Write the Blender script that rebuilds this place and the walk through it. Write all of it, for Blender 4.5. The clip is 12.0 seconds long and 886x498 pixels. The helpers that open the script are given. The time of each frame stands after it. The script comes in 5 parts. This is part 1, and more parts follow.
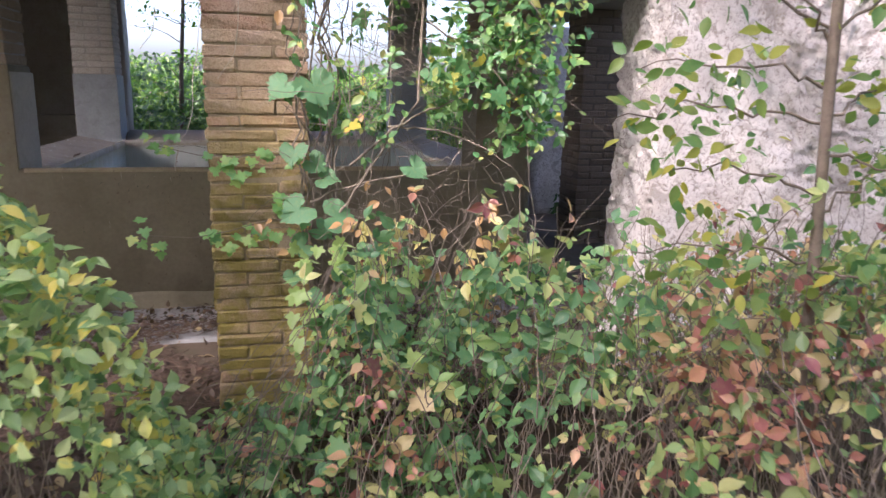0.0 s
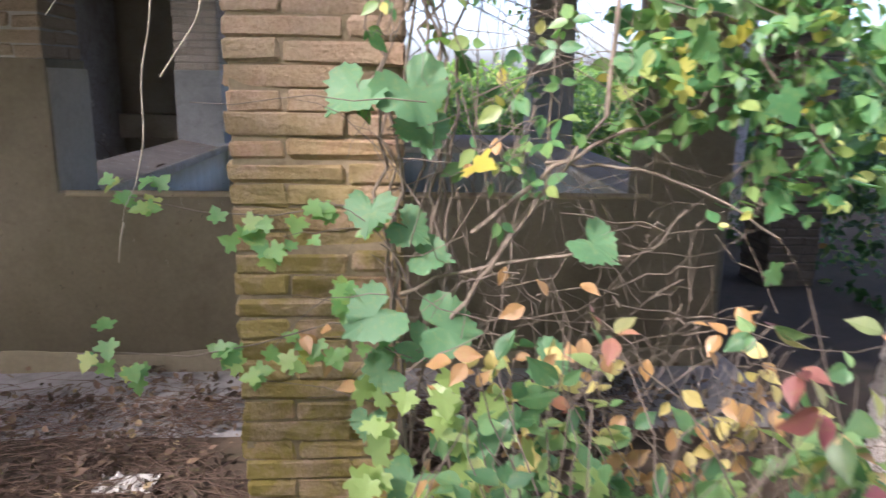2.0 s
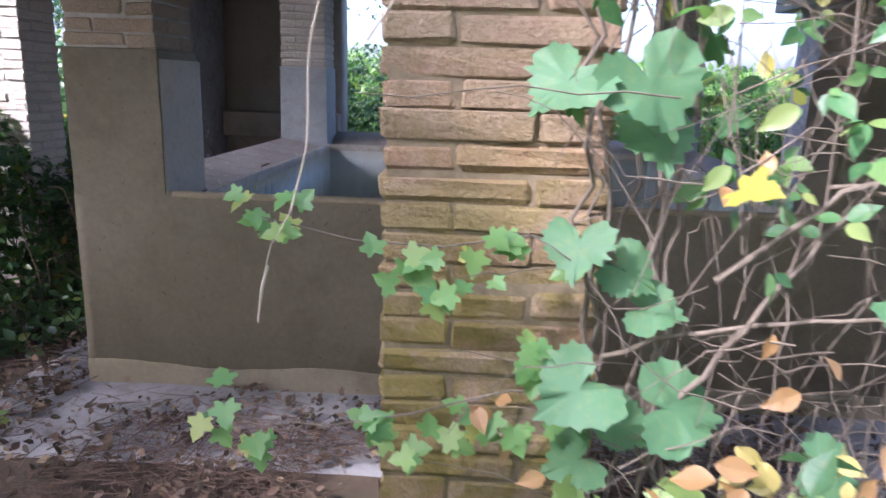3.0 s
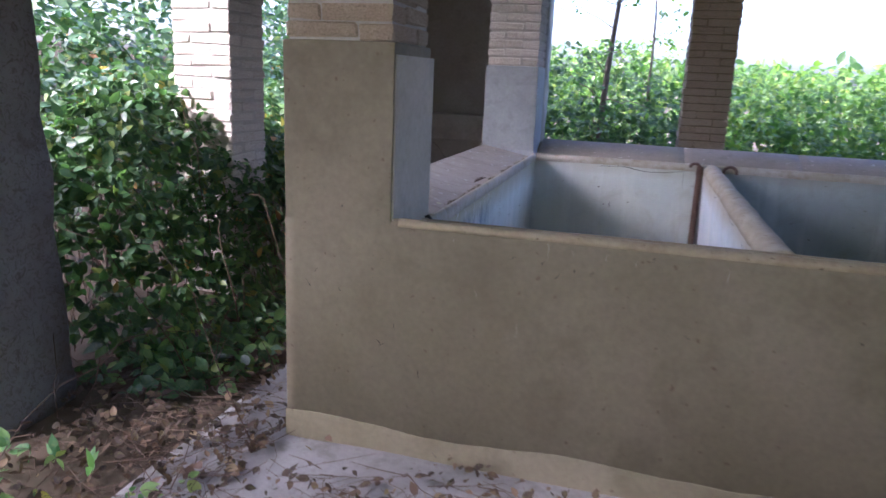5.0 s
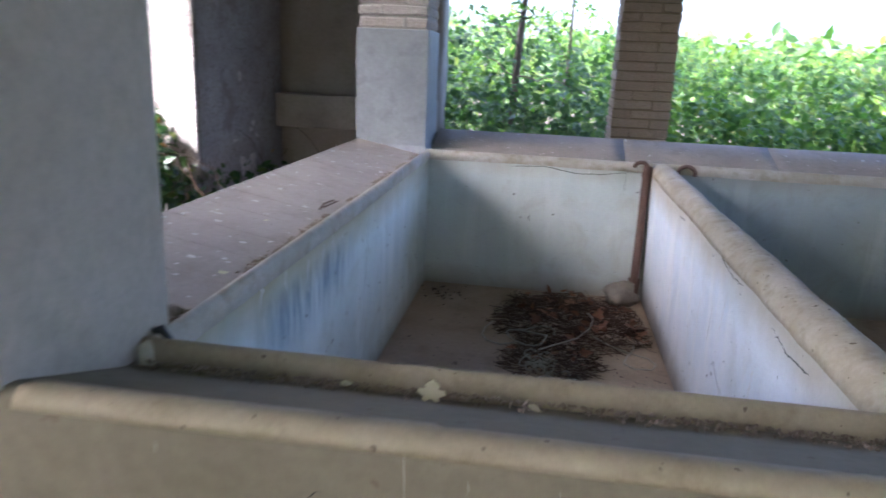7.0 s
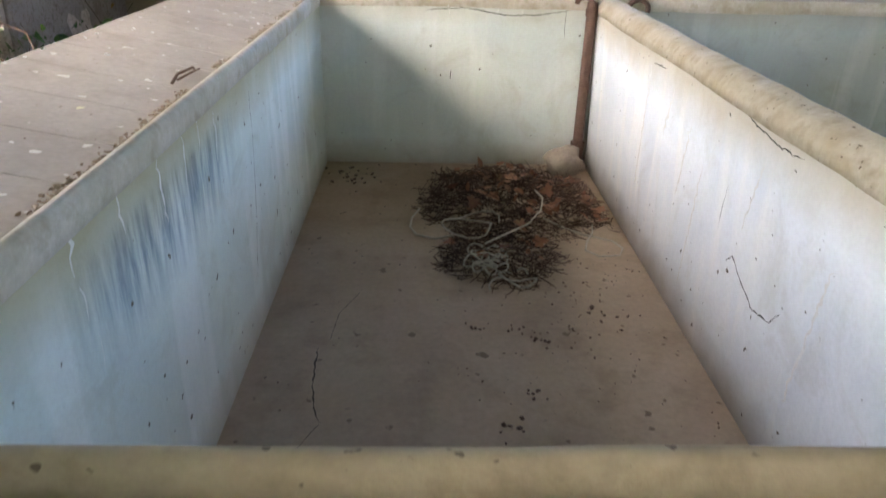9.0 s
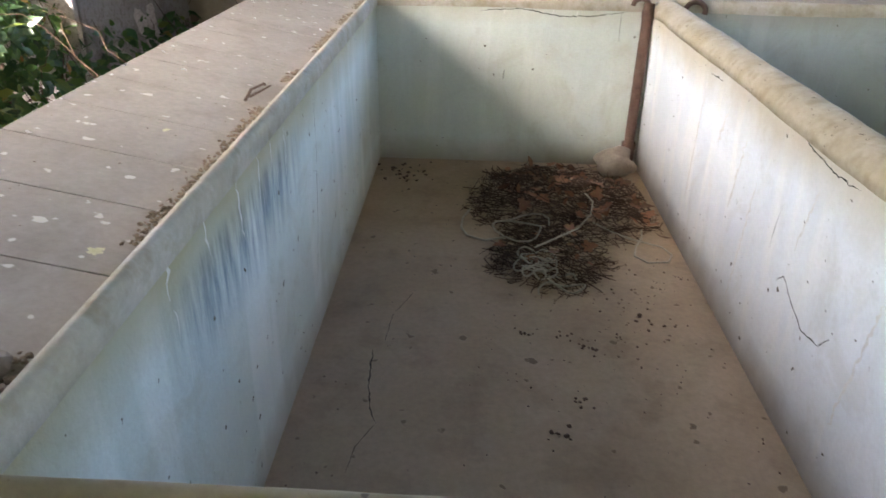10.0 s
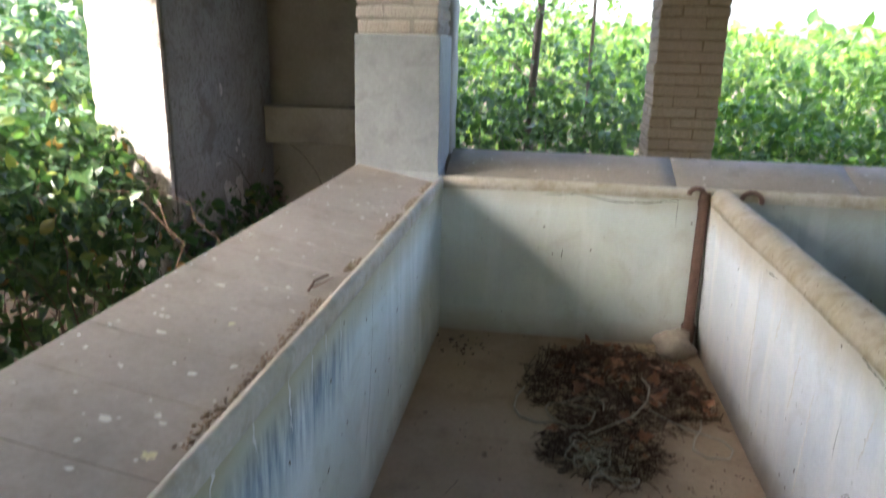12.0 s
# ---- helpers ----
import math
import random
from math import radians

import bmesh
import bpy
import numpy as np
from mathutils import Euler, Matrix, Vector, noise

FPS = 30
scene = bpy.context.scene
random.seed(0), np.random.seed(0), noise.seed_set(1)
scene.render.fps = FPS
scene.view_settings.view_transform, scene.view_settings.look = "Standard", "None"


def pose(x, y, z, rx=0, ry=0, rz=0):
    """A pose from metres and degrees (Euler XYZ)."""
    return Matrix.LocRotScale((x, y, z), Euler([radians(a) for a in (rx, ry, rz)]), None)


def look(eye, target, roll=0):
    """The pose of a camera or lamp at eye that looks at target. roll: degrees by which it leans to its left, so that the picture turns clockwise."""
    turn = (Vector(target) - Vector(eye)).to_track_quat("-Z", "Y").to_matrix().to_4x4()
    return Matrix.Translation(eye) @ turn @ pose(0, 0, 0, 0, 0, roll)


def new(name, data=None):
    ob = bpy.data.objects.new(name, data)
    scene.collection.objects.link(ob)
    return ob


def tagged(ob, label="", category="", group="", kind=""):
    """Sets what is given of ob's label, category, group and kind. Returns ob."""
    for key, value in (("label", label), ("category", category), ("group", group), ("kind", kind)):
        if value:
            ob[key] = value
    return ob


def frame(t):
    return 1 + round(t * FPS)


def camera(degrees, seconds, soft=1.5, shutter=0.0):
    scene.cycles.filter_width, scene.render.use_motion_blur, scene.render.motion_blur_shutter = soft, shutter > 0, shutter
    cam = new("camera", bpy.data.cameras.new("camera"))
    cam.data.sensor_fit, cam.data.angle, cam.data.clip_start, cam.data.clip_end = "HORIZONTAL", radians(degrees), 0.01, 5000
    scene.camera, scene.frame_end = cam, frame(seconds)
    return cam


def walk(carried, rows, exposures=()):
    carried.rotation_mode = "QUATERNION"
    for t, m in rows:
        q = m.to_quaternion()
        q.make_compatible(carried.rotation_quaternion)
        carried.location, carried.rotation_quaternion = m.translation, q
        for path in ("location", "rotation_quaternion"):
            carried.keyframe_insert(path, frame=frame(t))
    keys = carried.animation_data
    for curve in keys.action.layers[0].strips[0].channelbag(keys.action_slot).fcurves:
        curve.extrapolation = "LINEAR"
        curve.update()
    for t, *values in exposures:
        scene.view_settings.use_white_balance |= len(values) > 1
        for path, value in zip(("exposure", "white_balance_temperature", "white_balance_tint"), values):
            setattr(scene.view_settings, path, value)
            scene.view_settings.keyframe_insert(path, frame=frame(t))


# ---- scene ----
cam = camera(64.6, 12.0, soft=1.5, shutter=0.4)
PATH = [
    (0, (-0.039, 0.005, 1.335), (0.459, 1.893, 0.9), 1.3),
    (0.5, (0.048, 0.334, 1.315), (0.533, 2.224, 0.875), 1.3),
    (1, (0.087, 0.717, 1.339), (0.553, 2.605, 0.872), 1.1),
    (1.5, (0.104, 1.034, 1.343), (0.514, 2.938, 0.888), 1.1),
    (2, (0.134, 1.299, 1.357), (0.275, 3.241, 0.899), 1.0),
    (2.5, (0.065, 1.465, 1.336), (0.042, 3.411, 0.875), 1.6),
    (3, (-0.069, 1.696, 1.332), (-0.159, 3.64, 0.874), 1.7),
    (3.5, (-0.148, 1.794, 1.346), (-0.297, 3.734, 0.884), 1.6),
    (5.5, (-0.741, 2.824, 1.315), (-1.336, 4.673, 0.838), 2.7),
    (6, (-0.792, 3.351, 1.281), (-1.414, 5.19, 0.802), 2.7),
    (6.5, (-0.756, 3.653, 1.262), (-1.312, 5.503, 0.743), 2.8),
    (7, (-0.725, 3.903, 1.289), (-0.99, 5.815, 0.767), 2.6),
    (8.8, (-0.899, 4.599, 1.155), (-0.845, 6.424, 0.339), 1.3),
    (9, (-0.898, 4.578, 1.152), (-0.845, 6.371, 0.267), 1.4),
    (9.5, (-0.915, 4.542, 1.198), (-0.892, 6.305, 0.254), 1.4),
    (10, (-0.936, 4.555, 1.254), (-0.999, 6.32, 0.315), 1.2),
    (10.5, (-0.947, 4.577, 1.273), (-1.104, 6.377, 0.417), 1.3),
    (11, (-0.948, 4.559, 1.288), (-1.172, 6.366, 0.461), 1.2),
    (11.5, (-0.937, 4.558, 1.307), (-1.194, 6.379, 0.521), 1.3),
    (12, (-0.892, 4.546, 1.38), (-1.166, 6.449, 0.831), 1.4),
]
EXPOSURES = [(0.0, 2.42, 5950, 25), (1.0, 2.36, 5950, 23), (1.5, 2.40, 5950, 22), (2.5, 2.70, 5700, 25), (3.0, 2.80, 5350, 27), (3.5, 2.98, 5350, 29), (5.5, 3.25, 5400, 28), (6.5, 3.42, 5350, 23), (7.0, 3.6, 5500, 21), (9.0, 4.25, 6550, 14), (10.5, 4.25, 6550, 14), (11.5, 4.1, 6500, 13), (12.0, 3.8, 6400, 12)]
walk(cam, [(t, look(eye, target, roll)) for t, eye, target, roll in PATH], EXPOSURES)


# ---- light ----
world = bpy.data.worlds.new("world")
scene.world = world
world.use_nodes = True
wt = world.node_tree
sky = wt.nodes.new("ShaderNodeTexSky")
sky.sky_type, sky.sun_disc = "NISHITA", False
SUN_ELEV, SUN_AZ = radians(41), radians(-133)   # azimuth from +y towards +x
sky.sun_elevation, sky.sun_rotation = SUN_ELEV, SUN_AZ
sky.dust_density, sky.air_density = 5.0, 0.8
wt.nodes["Background"].inputs["Strength"].default_value = 0.15
wt.links.new(sky.outputs["Color"], wt.nodes["Background"].inputs["Color"])
sun = new("sun", bpy.data.lights.new("sun", "SUN"))
sun.data.energy, sun.data.angle, sun.data.color = 1.75, radians(3.5), (1.0, 0.92, 0.80)
sun.matrix_world = look((0, 0, 0), (-math.sin(SUN_AZ) * math.cos(SUN_ELEV), -math.cos(SUN_AZ) * math.cos(SUN_ELEV), -math.sin(SUN_ELEV)))


# ---- materials ----
class Nodes:
    """A small builder for node materials."""
    def __init__(self, name):
        self.m = bpy.data.materials.new(name)
        self.m.use_nodes = True
        self.t = self.m.node_tree
        self.b = self.t.nodes["Principled BSDF"]
        self.pos = self.t.nodes.new("ShaderNodeNewGeometry").outputs["Position"]

    def link(self, a, b):
        self.t.links.new(a, b)

    def stretched(self, sx, sy, sz):
        n = self.t.nodes.new("ShaderNodeVectorMath")
        n.operation = "MULTIPLY"
        self.link(self.pos, n.inputs[0])
        n.inputs[1].default_value = (sx, sy, sz)
        return n.outputs[0]

    def noise(self, scale, detail=5, rough=0.6, vec=None, distort=0.0):
        n = self.t.nodes.new("ShaderNodeTexNoise")
        n.inputs["Scale"].default_value, n.inputs["Detail"].default_value = scale, detail
        n.inputs["Roughness"].default_value, n.inputs["Distortion"].default_value = rough, distort
        self.link(vec or self.pos, n.inputs["Vector"])
        return n.outputs["Fac"]

    def ramp(self, fac, stops):
        n = self.t.nodes.new("ShaderNodeValToRGB")
        e = n.color_ramp.elements
        while len(e) < len(stops):
            e.new(0.5)
        for el, (p, c) in zip(e, stops):
            el.position = p
            el.color = (*c, 1) if len(c) == 3 else c
        self.link(fac, n.inputs["Fac"])
        return n.outputs["Color"]

    def step(self, fac, a, b):
        return self.ramp(fac, [(a, (0, 0, 0)), (b, (1, 1, 1))])

    def mix(self, fac, a, b, mode="MIX"):
        n = self.t.nodes.new("ShaderNodeMix")
        n.data_type, n.blend_type = "RGBA", mode
        for sock, v in ((n.inputs[0], fac), (n.inputs[6], a), (n.inputs[7], b)):
            if isinstance(v, (int, float)):
                sock.default_value = v
            elif isinstance(v, tuple):
                sock.default_value = (*v, 1)
            else:
                self.link(v, sock)
        return n.outputs[2]

    def math(self, op, a, b=0.0):
        n = self.t.nodes.new("ShaderNodeMath")
        n.operation = op
        for sock, v in ((n.inputs[0], a), (n.inputs[1], b)):
            if isinstance(v, (int, float)):
                sock.default_value = v
            else:
                self.link(v, sock)
        return n.outputs[0]

    def axis(self, k):
        n = self.t.nodes.new("ShaderNodeSeparateXYZ")
        self.link(self.pos, n.inputs[0])
        return n.outputs[k]

    def bump(self, height, strength, distance):
        n = self.t.nodes.new("ShaderNodeBump")
        n.inputs["Strength"].default_value, n.inputs["Distance"].default_value = strength, distance
        self.link(height, n.inputs["Height"])
        self.link(n.outputs["Normal"], self.b.inputs["Normal"])

    def done(self, colour, rough=0.85, spec=0.3):
        if isinstance(colour, tuple):
            self.b.inputs["Base Color"].default_value = (*colour, 1)
        else:
            self.link(colour, self.b.inputs["Base Color"])
        if isinstance(rough, (int, float)):
            self.b.inputs["Roughness"].default_value = rough
        else:
            self.link(rough, self.b.inputs["Roughness"])
        self.b.inputs["Specular IOR Level"].default_value = spec
        return self.m


def mottled(name, a, b, c, scale=3.0, fine=60.0, relief=0.004, rough=0.85, spots=None, spot_scale=0.0):
    """A surface of two close colours in clouds, a third in patches, a fine grain and relief."""
    n = Nodes(name)
    big = n.noise(scale, 6, 0.62, distort=0.4)
    col = n.mix(n.step(big, 0.34, 0.66), a, b)
    col = n.mix(n.math("MULTIPLY", n.step(n.noise(scale * 2.7, 4, 0.6), 0.52, 0.72), 0.7), col, c)
    grain = n.noise(fine, 4, 0.7)
    col = n.mix(n.ramp(grain, [(0.25, (0.35, 0.35, 0.35)), (0.75, (0, 0, 0))]), col, (a[0] * .45, a[1] * .45, a[2] * .45))
    if spots:
        col = n.mix(n.step(n.noise(spot_scale or scale * 9, 2, 0.4), 0.70, 0.73), col, spots)
    n.bump(n.math("ADD", n.math("MULTIPLY", grain, 0.35), big), 0.55, relief)
    return n.done(col, rough)


def flaked(name, a, b, dirt):
    """Lime render thrown on rubble: ridged flakes, dirt in patches, crease shade painted into the hollows."""
    n = Nodes(name)
    lumps = n.noise(30, 9, 0.74, distort=1.4)
    col = n.mix(n.step(n.noise(3, 5, 0.6), 0.35, 0.65), a, b)
    # hollows of the bump darkened in the colour to deepen the relief
    col = n.mix(n.ramp(lumps, [(0.40, (0.9, 0.9, 0.9)), (0.50, (0, 0, 0))]), col, dirt)
    col = n.mix(n.math("MULTIPLY", n.step(n.noise(5, 4, 0.6, distort=1.0), 0.58, 0.64), 0.6), col, dirt)
    n.bump(n.math("ADD", lumps, n.math("MULTIPLY", n.noise(60, 5, 0.7), 0.3)), 1.0, 0.045)
    return n.done(col, 0.92, 0.2)


def brick_mat(name, cols, moss, dusty):
    n = Nodes(name)
    info = n.t.nodes.new("ShaderNodeObjectInfo")
    col = n.ramp(info.outputs["Random"], [(k / (len(cols) - 1), c) for k, c in enumerate(cols)])
    clouds = n.noise(14, 6, 0.65)
    col = n.mix(n.step(clouds, 0.35, 0.75), col, dusty)
    grain = n.noise(120, 4, 0.7)
    col = n.mix(n.ramp(grain, [(0.3, (0.5, 0.5, 0.5)), (0.6, (0, 0, 0))]), col, (.12, .075, .04))
    if moss:
        # moss grows on the pier from the ground up to breast height, in patches
        low = n.ramp(n.math("MULTIPLY", n.axis(2), 0.5), [(0.15, (0.95, 0.95, 0.95)), (0.50, (0.85, 0.85, 0.85)), (0.64, (0.38, 0.38, 0.38)), (0.85, (0.06, 0.06, 0.06))])
        patch = n.step(n.noise(7, 5, 0.7, distort=0.5), 0.28, 0.54)
        col = n.mix(n.math("MULTIPLY", low, patch), col, moss)
    n.bump(n.math("ADD", n.math("MULTIPLY", grain, 0.5), n.noise(26, 6, 0.75)), 1.0, 0.014)
    return n.done(col, 0.9)


def paint_mat(name, pale, blue, ochre, band, streaks, smear=0.0):
    """Old limewash and paint on cement: drips from the rim, a dirty band below it, blotches."""
    n = Nodes(name)
    col = n.mix(n.step(n.noise(2.6, 6, 0.6, distort=0.6), 0.35, 0.68), pale, blue)
    col = n.mix(n.math("MULTIPLY", n.step(n.noise(3.4, 7, 0.68, distort=1.3), 0.53, 0.66), 0.42), col, (pale[0] * .72, pale[1] * .69, pale[2] * .62))
    run = n.noise(1.0, 3, 0.5, n.stretched(9, 9, 1.1), 0.5)
    col = n.mix(n.math("MULTIPLY", n.step(run, 0.52, 0.66), streaks), col, (.82, .83, .81))
    if smear:
        area = n.math("MULTIPLY", n.ramp(n.math("MULTIPLY", n.axis(1), 0.1), [(0.535, (0, 0, 0)), (0.56, (1, 1, 1)), (0.605, (1, 1, 1)), (0.635, (0, 0, 0))]),
                      n.ramp(n.axis(2), [(0.46, (0, 0, 0)), (0.60, (1, 1, 1)), (0.67, (1, 1, 1)), (0.70, (0, 0, 0))]))
        col = n.mix(n.math("MULTIPLY", n.math("MULTIPLY", area, n.step(n.noise(1.0, 5, 0.7, n.stretched(34, 34, 4)), 0.38, 0.62)), smear), col, (.13, .19, .25))
    z = n.math("ADD", n.axis(2), n.math("MULTIPLY", n.math("SUBTRACT", n.noise(5, 4, 0.6), 0.5), 0.12))
    col = n.mix(n.ramp(z, [(band - .08, (0, 0, 0)), (band + .05, (0.8, 0.8, 0.8))]), col, ochre)
    col = n.mix(n.ramp(z, [(0.0, (0.75, 0.75, 0.75)), (0.13, (0, 0, 0))]), col, (.30, .24, .17))
    grain = n.noise(90, 4, 0.7)
    col = n.mix(n.ramp(grain, [(0.28, (0.12, 0.12, 0.12)), (0.6, (0, 0, 0))]), col, (.25, .25, .22))
    col = n.mix(n.step(n.noise(38, 2, 0.4), 0.735, 0.76), col, (.10, .085, .06))
    n.bump(n.math("ADD", n.math("MULTIPLY", grain, 0.3), n.noise(9, 5, 0.6)), 0.5, 0.006)
    return n.done(col, 0.7)


def leaf_mat(name, stops, glow=0.45, rough=0.42):
    n = Nodes(name)
    isl = n.t.nodes.new("ShaderNodeNewGeometry").outputs["Random Per Island"]
    col = n.ramp(isl, stops)
    col = n.mix(n.math("MULTIPLY", n.step(n.noise(70, 3, 0.6), 0.5, 0.8), 0.3), col, (.26, .27, .08))
    n.bump(n.noise(160, 2, 0.5), 0.3, 0.002)
    n.done(col, rough, 0.5)
    tr = n.t.nodes.new("ShaderNodeBsdfTranslucent")
    bright = n.mix(1.0, col, (1.25, 1.4, 0.8), "MULTIPLY")
    n.link(bright, tr.inputs["Color"])
    ms = n.t.nodes.new("ShaderNodeMixShader")
    ms.inputs[0].default_value = glow
    out = n.t.nodes["Material Output"]
    n.link(n.b.outputs[0], ms.inputs[1])
    n.link(tr.outputs[0], ms.inputs[2])
    n.link(ms.outputs[0], out.inputs["Surface"])
    return n.m


M_RENDER = mottled("cement_render", (.165, .142, .092), (.225, .195, .138), (.120, .102, .062), 1.1, 45, 0.002, 0.8, (.13, .10, .065), 34)
M_CLAD = mottled("grey_cladding", (.275, .295, .305), (.345, .365, .375), (.215, .225, .228), 4, 50, 0.003, 0.6)
M_JAMB = mottled("grey_render", (.47, .42, .34), (.53, .48, .40), (.38, .335, .26), 3, 50, 0.003, 0.8)
M_LEDGE = mottled("ledge_screed", (.32, .283, .24), (.385, .345, .295), (.25, .222, .185), 3.5, 70, 0.003, 0.8, (.55, .52, .46))
M_LIP = mottled("worn_lip", (.42, .37, .27), (.54, .50, .43), (.31, .25, .15), 6, 60, 0.005, 0.75)
M_LIP_F = mottled("stained_lip", (.29, .235, .15), (.36, .305, .21), (.21, .165, .10), 6, 60, 0.004, 0.75, (.12, .09, .06))
M_CAP = mottled("ochre_cap", (.42, .345, .22), (.52, .45, .33), (.30, .235, .135), 7, 60, 0.006, 0.8, (.16, .12, .07))
M_GRIT = mottled("grit", (.16, .12, .085), (.34, .28, .21), (.085, .06, .045), 60, 160, 0.001, 0.95)
M_BFLOOR = mottled("basin_floor", (.33, .25, .172), (.41, .32, .23), (.24, .178, .12), 2.2, 50, 0.003, 0.8, (.17, .125, .085))
M_PAINT_L = paint_mat("paint_left", (.56, .615, .565), (.49, .57, .55), (.36, .30, .15), .68, 0.30, 0.95)
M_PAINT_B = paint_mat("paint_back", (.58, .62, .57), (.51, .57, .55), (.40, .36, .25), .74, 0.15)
# back wall limewash darkened: the second trough's shade is in the colour
M_PAINT_2 = paint_mat("paint_second_trough_shaded", (.36, .40, .37), (.30, .35, .34), (.27, .24, .17), .74, 0.15)
M_PAINT_D = paint_mat("paint_divider", (.80, .825, .835), (.68, .73, .76), (.46, .39, .26), .66, 0.85)
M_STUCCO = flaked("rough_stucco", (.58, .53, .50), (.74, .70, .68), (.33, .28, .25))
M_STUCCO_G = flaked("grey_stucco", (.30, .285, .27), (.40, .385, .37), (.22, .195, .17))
M_INNER = mottled("inner_wall", (.30, .26, .21), (.36, .32, .27), (.24, .21, .18), 2.5, 40, 0.008, 0.9)
M_CEIL = mottled("ceiling_cement", (.42, .39, .35), (.48, .45, .41), (.36, .33, .30), 2, 40, 0.004, 0.9)
M_SLAB = mottled("old_slab", (.22, .212, .208), (.28, .272, .27), (.11, .095, .08), 4, 60, 0.006, 0.9, (.14, .10, .07))
M_SOIL = mottled("leaf_soil", (.070, .050, .034), (.095, .070, .046), (.050, .050, .025), 3, 40, 0.02, 0.95)
M_MORTAR = mottled("mortar", (.21, .165, .105), (.28, .22, .145), (.13, .10, .06), 14, 80, 0.012, 0.95)
# mortar darkened to carry the shade of the backlit flank pier
M_MORTAR_D = mottled("shade_toned_mortar", (.12, .095, .07), (.15, .12, .09), (.08, .065, .05), 12, 80, 0.006, 0.95)
M_MORTAR_W = mottled("pale_mortar", (.40, .37, .33), (.46, .43, .39), (.33, .30, .26), 12, 80, 0.006, 0.95)
M_BRICK_N = brick_mat("tan_brick", [(.37, .245, .175), (.45, .31, .235), (.36, .25, .165), (.48, .35, .275), (.45, .26, .20), (.33, .215, .145)], (.21, .165, .038), (.46, .355, .27))
M_BRICK_W = brick_mat("pale_brick", [(.52, .47, .41), (.58, .54, .48), (.48, .42, .36), (.60, .56, .51), (.55, .48, .40)], None, (.56, .52, .46))
M_RUST = mottled("rusty_iron", (.105, .06, .043), (.15, .095, .072), (.07, .045, .035), 14, 90, 0.003, 0.75)
M_PVC = mottled("grey_pipe", (.45, .43, .38), (.50, .48, .43), (.38, .36, .31), 8, 80, 0.001, 0.5)
M_RUBBER = mottled("black_rubber", (.03, .03, .03), (.05, .05, .05), (.02, .02, .02), 20, 90, 0.001, 0.5)
M_STONE = mottled("stone", (.26, .22, .175), (.32, .275, .22), (.19, .16, .125), 14, 60, 0.01, 0.9)
M_CRACK = mottled("crack", (.035, .03, .025), (.05, .045, .035), (.02, .02, .018), 20, 60, 0.001, 0.95)
M_WHITE = mottled("white_dropping", (.78, .77, .73), (.70, .69, .64), (.82, .81, .78), 20, 60, 0.001, 0.8)
M_LIME = mottled("lime_drip", (.42, .40, .34), (.36, .34, .28), (.48, .46, .40), 20, 60, 0.001, 0.8)
M_PAPER = mottled("white_paper", (.36, .345, .32), (.44, .42, .39), (.22, .20, .17), 12, 60, 0.004, 0.8)
M_CORD = mottled("pale_cord", (.37, .34, .27), (.45, .415, .335), (.27, .245, .19), 40, 120, 0.001, 0.7)
M_TWIG = mottled("dry_twig", (.085, .055, .04), (.14, .095, .07), (.055, .037, .027), 20, 90, 0.002, 0.9)
M_HEAP = mottled("rotten_twig", (.070, .043, .030), (.12, .075, .053), (.045, .029, .021), 20, 90, 0.002, 0.95)
M_STEM = mottled("vine_stem", (.15, .12, .092), (.22, .18, .14), (.09, .072, .055), 20, 90, 0.003, 0.85)
M_ROOT = mottled("pale_stem", (.36, .31, .24), (.42, .37, .29), (.28, .23, .17), 20, 90, 0.002, 0.8)
M_BARK = mottled("tree_bark", (.16, .125, .10), (.22, .175, .14), (.11, .085, .065), 18, 80, 0.008, 0.9)

G1, G2, G3, G4 = (.050, .125, .045), (.080, .18, .060), (.13, .23, .075), (.040, .105, .055)
YEL, ORA, BRO, RED, PAL = (.42, .36, .06), (.40, .19, .08), (.17, .085, .04), (.24, .05, .06), (.40, .30, .15)
L_BR_GREEN = leaf_mat("bramble_green", [(0, (.05, .13, .06)), (.3, (.09, .20, .085)), (.6, (.14, .27, .115)), (.85, (.22, .34, .14)), (.96, (.32, .40, .16)), (1, (.45, .42, .16))])
L_BR_YELLOW = leaf_mat("bramble_yellowing", [(0, (.12, .23, .085)), (.3, (.22, .33, .12)), (.6, (.36, .41, .16)), (.8, (.50, .47, .21)), (.93, (.52, .40, .22)), (1, (.36, .18, .11))])
L_BR_RED = leaf_mat("bramble_dry", [(0, (.10, .17, .07)), (.22, (.20, .24, .09)), (.40, (.40, .30, .16)), (.58, (.46, .24, .15)), (.75, (.30, .12, .09)), (.9, (.20, .06, .07)), (1, (.13, .07, .05))], 0.35)
L_VINE = leaf_mat("vine_leaf", [(0, G1), (.3, (.07, .19, .075)), (.6, (.11, .23, .08)), (.85, (.17, .28, .09)), (.95, (.28, .32, .10)), (1, YEL)])
L_LEFT = leaf_mat("pale_bush_leaf", [(0, (.11, .21, .08)), (.2, (.21, .32, .13)), (.5, (.31, .41, .18)), (.80, (.44, .50, .23)), (.92, (.58, .52, .12)), (1, (.52, .38, .11))])
L_BANK = leaf_mat("bank_leaf", [(0, (.022, .06, .03)), (.35, (.035, .09, .035)), (.65, (.055, .13, .045)), (.90, (.09, .17, .055)), (.985, (.16, .20, .045)), (1, ORA)], 0.4)
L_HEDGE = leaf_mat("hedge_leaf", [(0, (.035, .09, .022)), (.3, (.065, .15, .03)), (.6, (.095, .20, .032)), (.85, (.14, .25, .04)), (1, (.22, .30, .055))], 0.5)
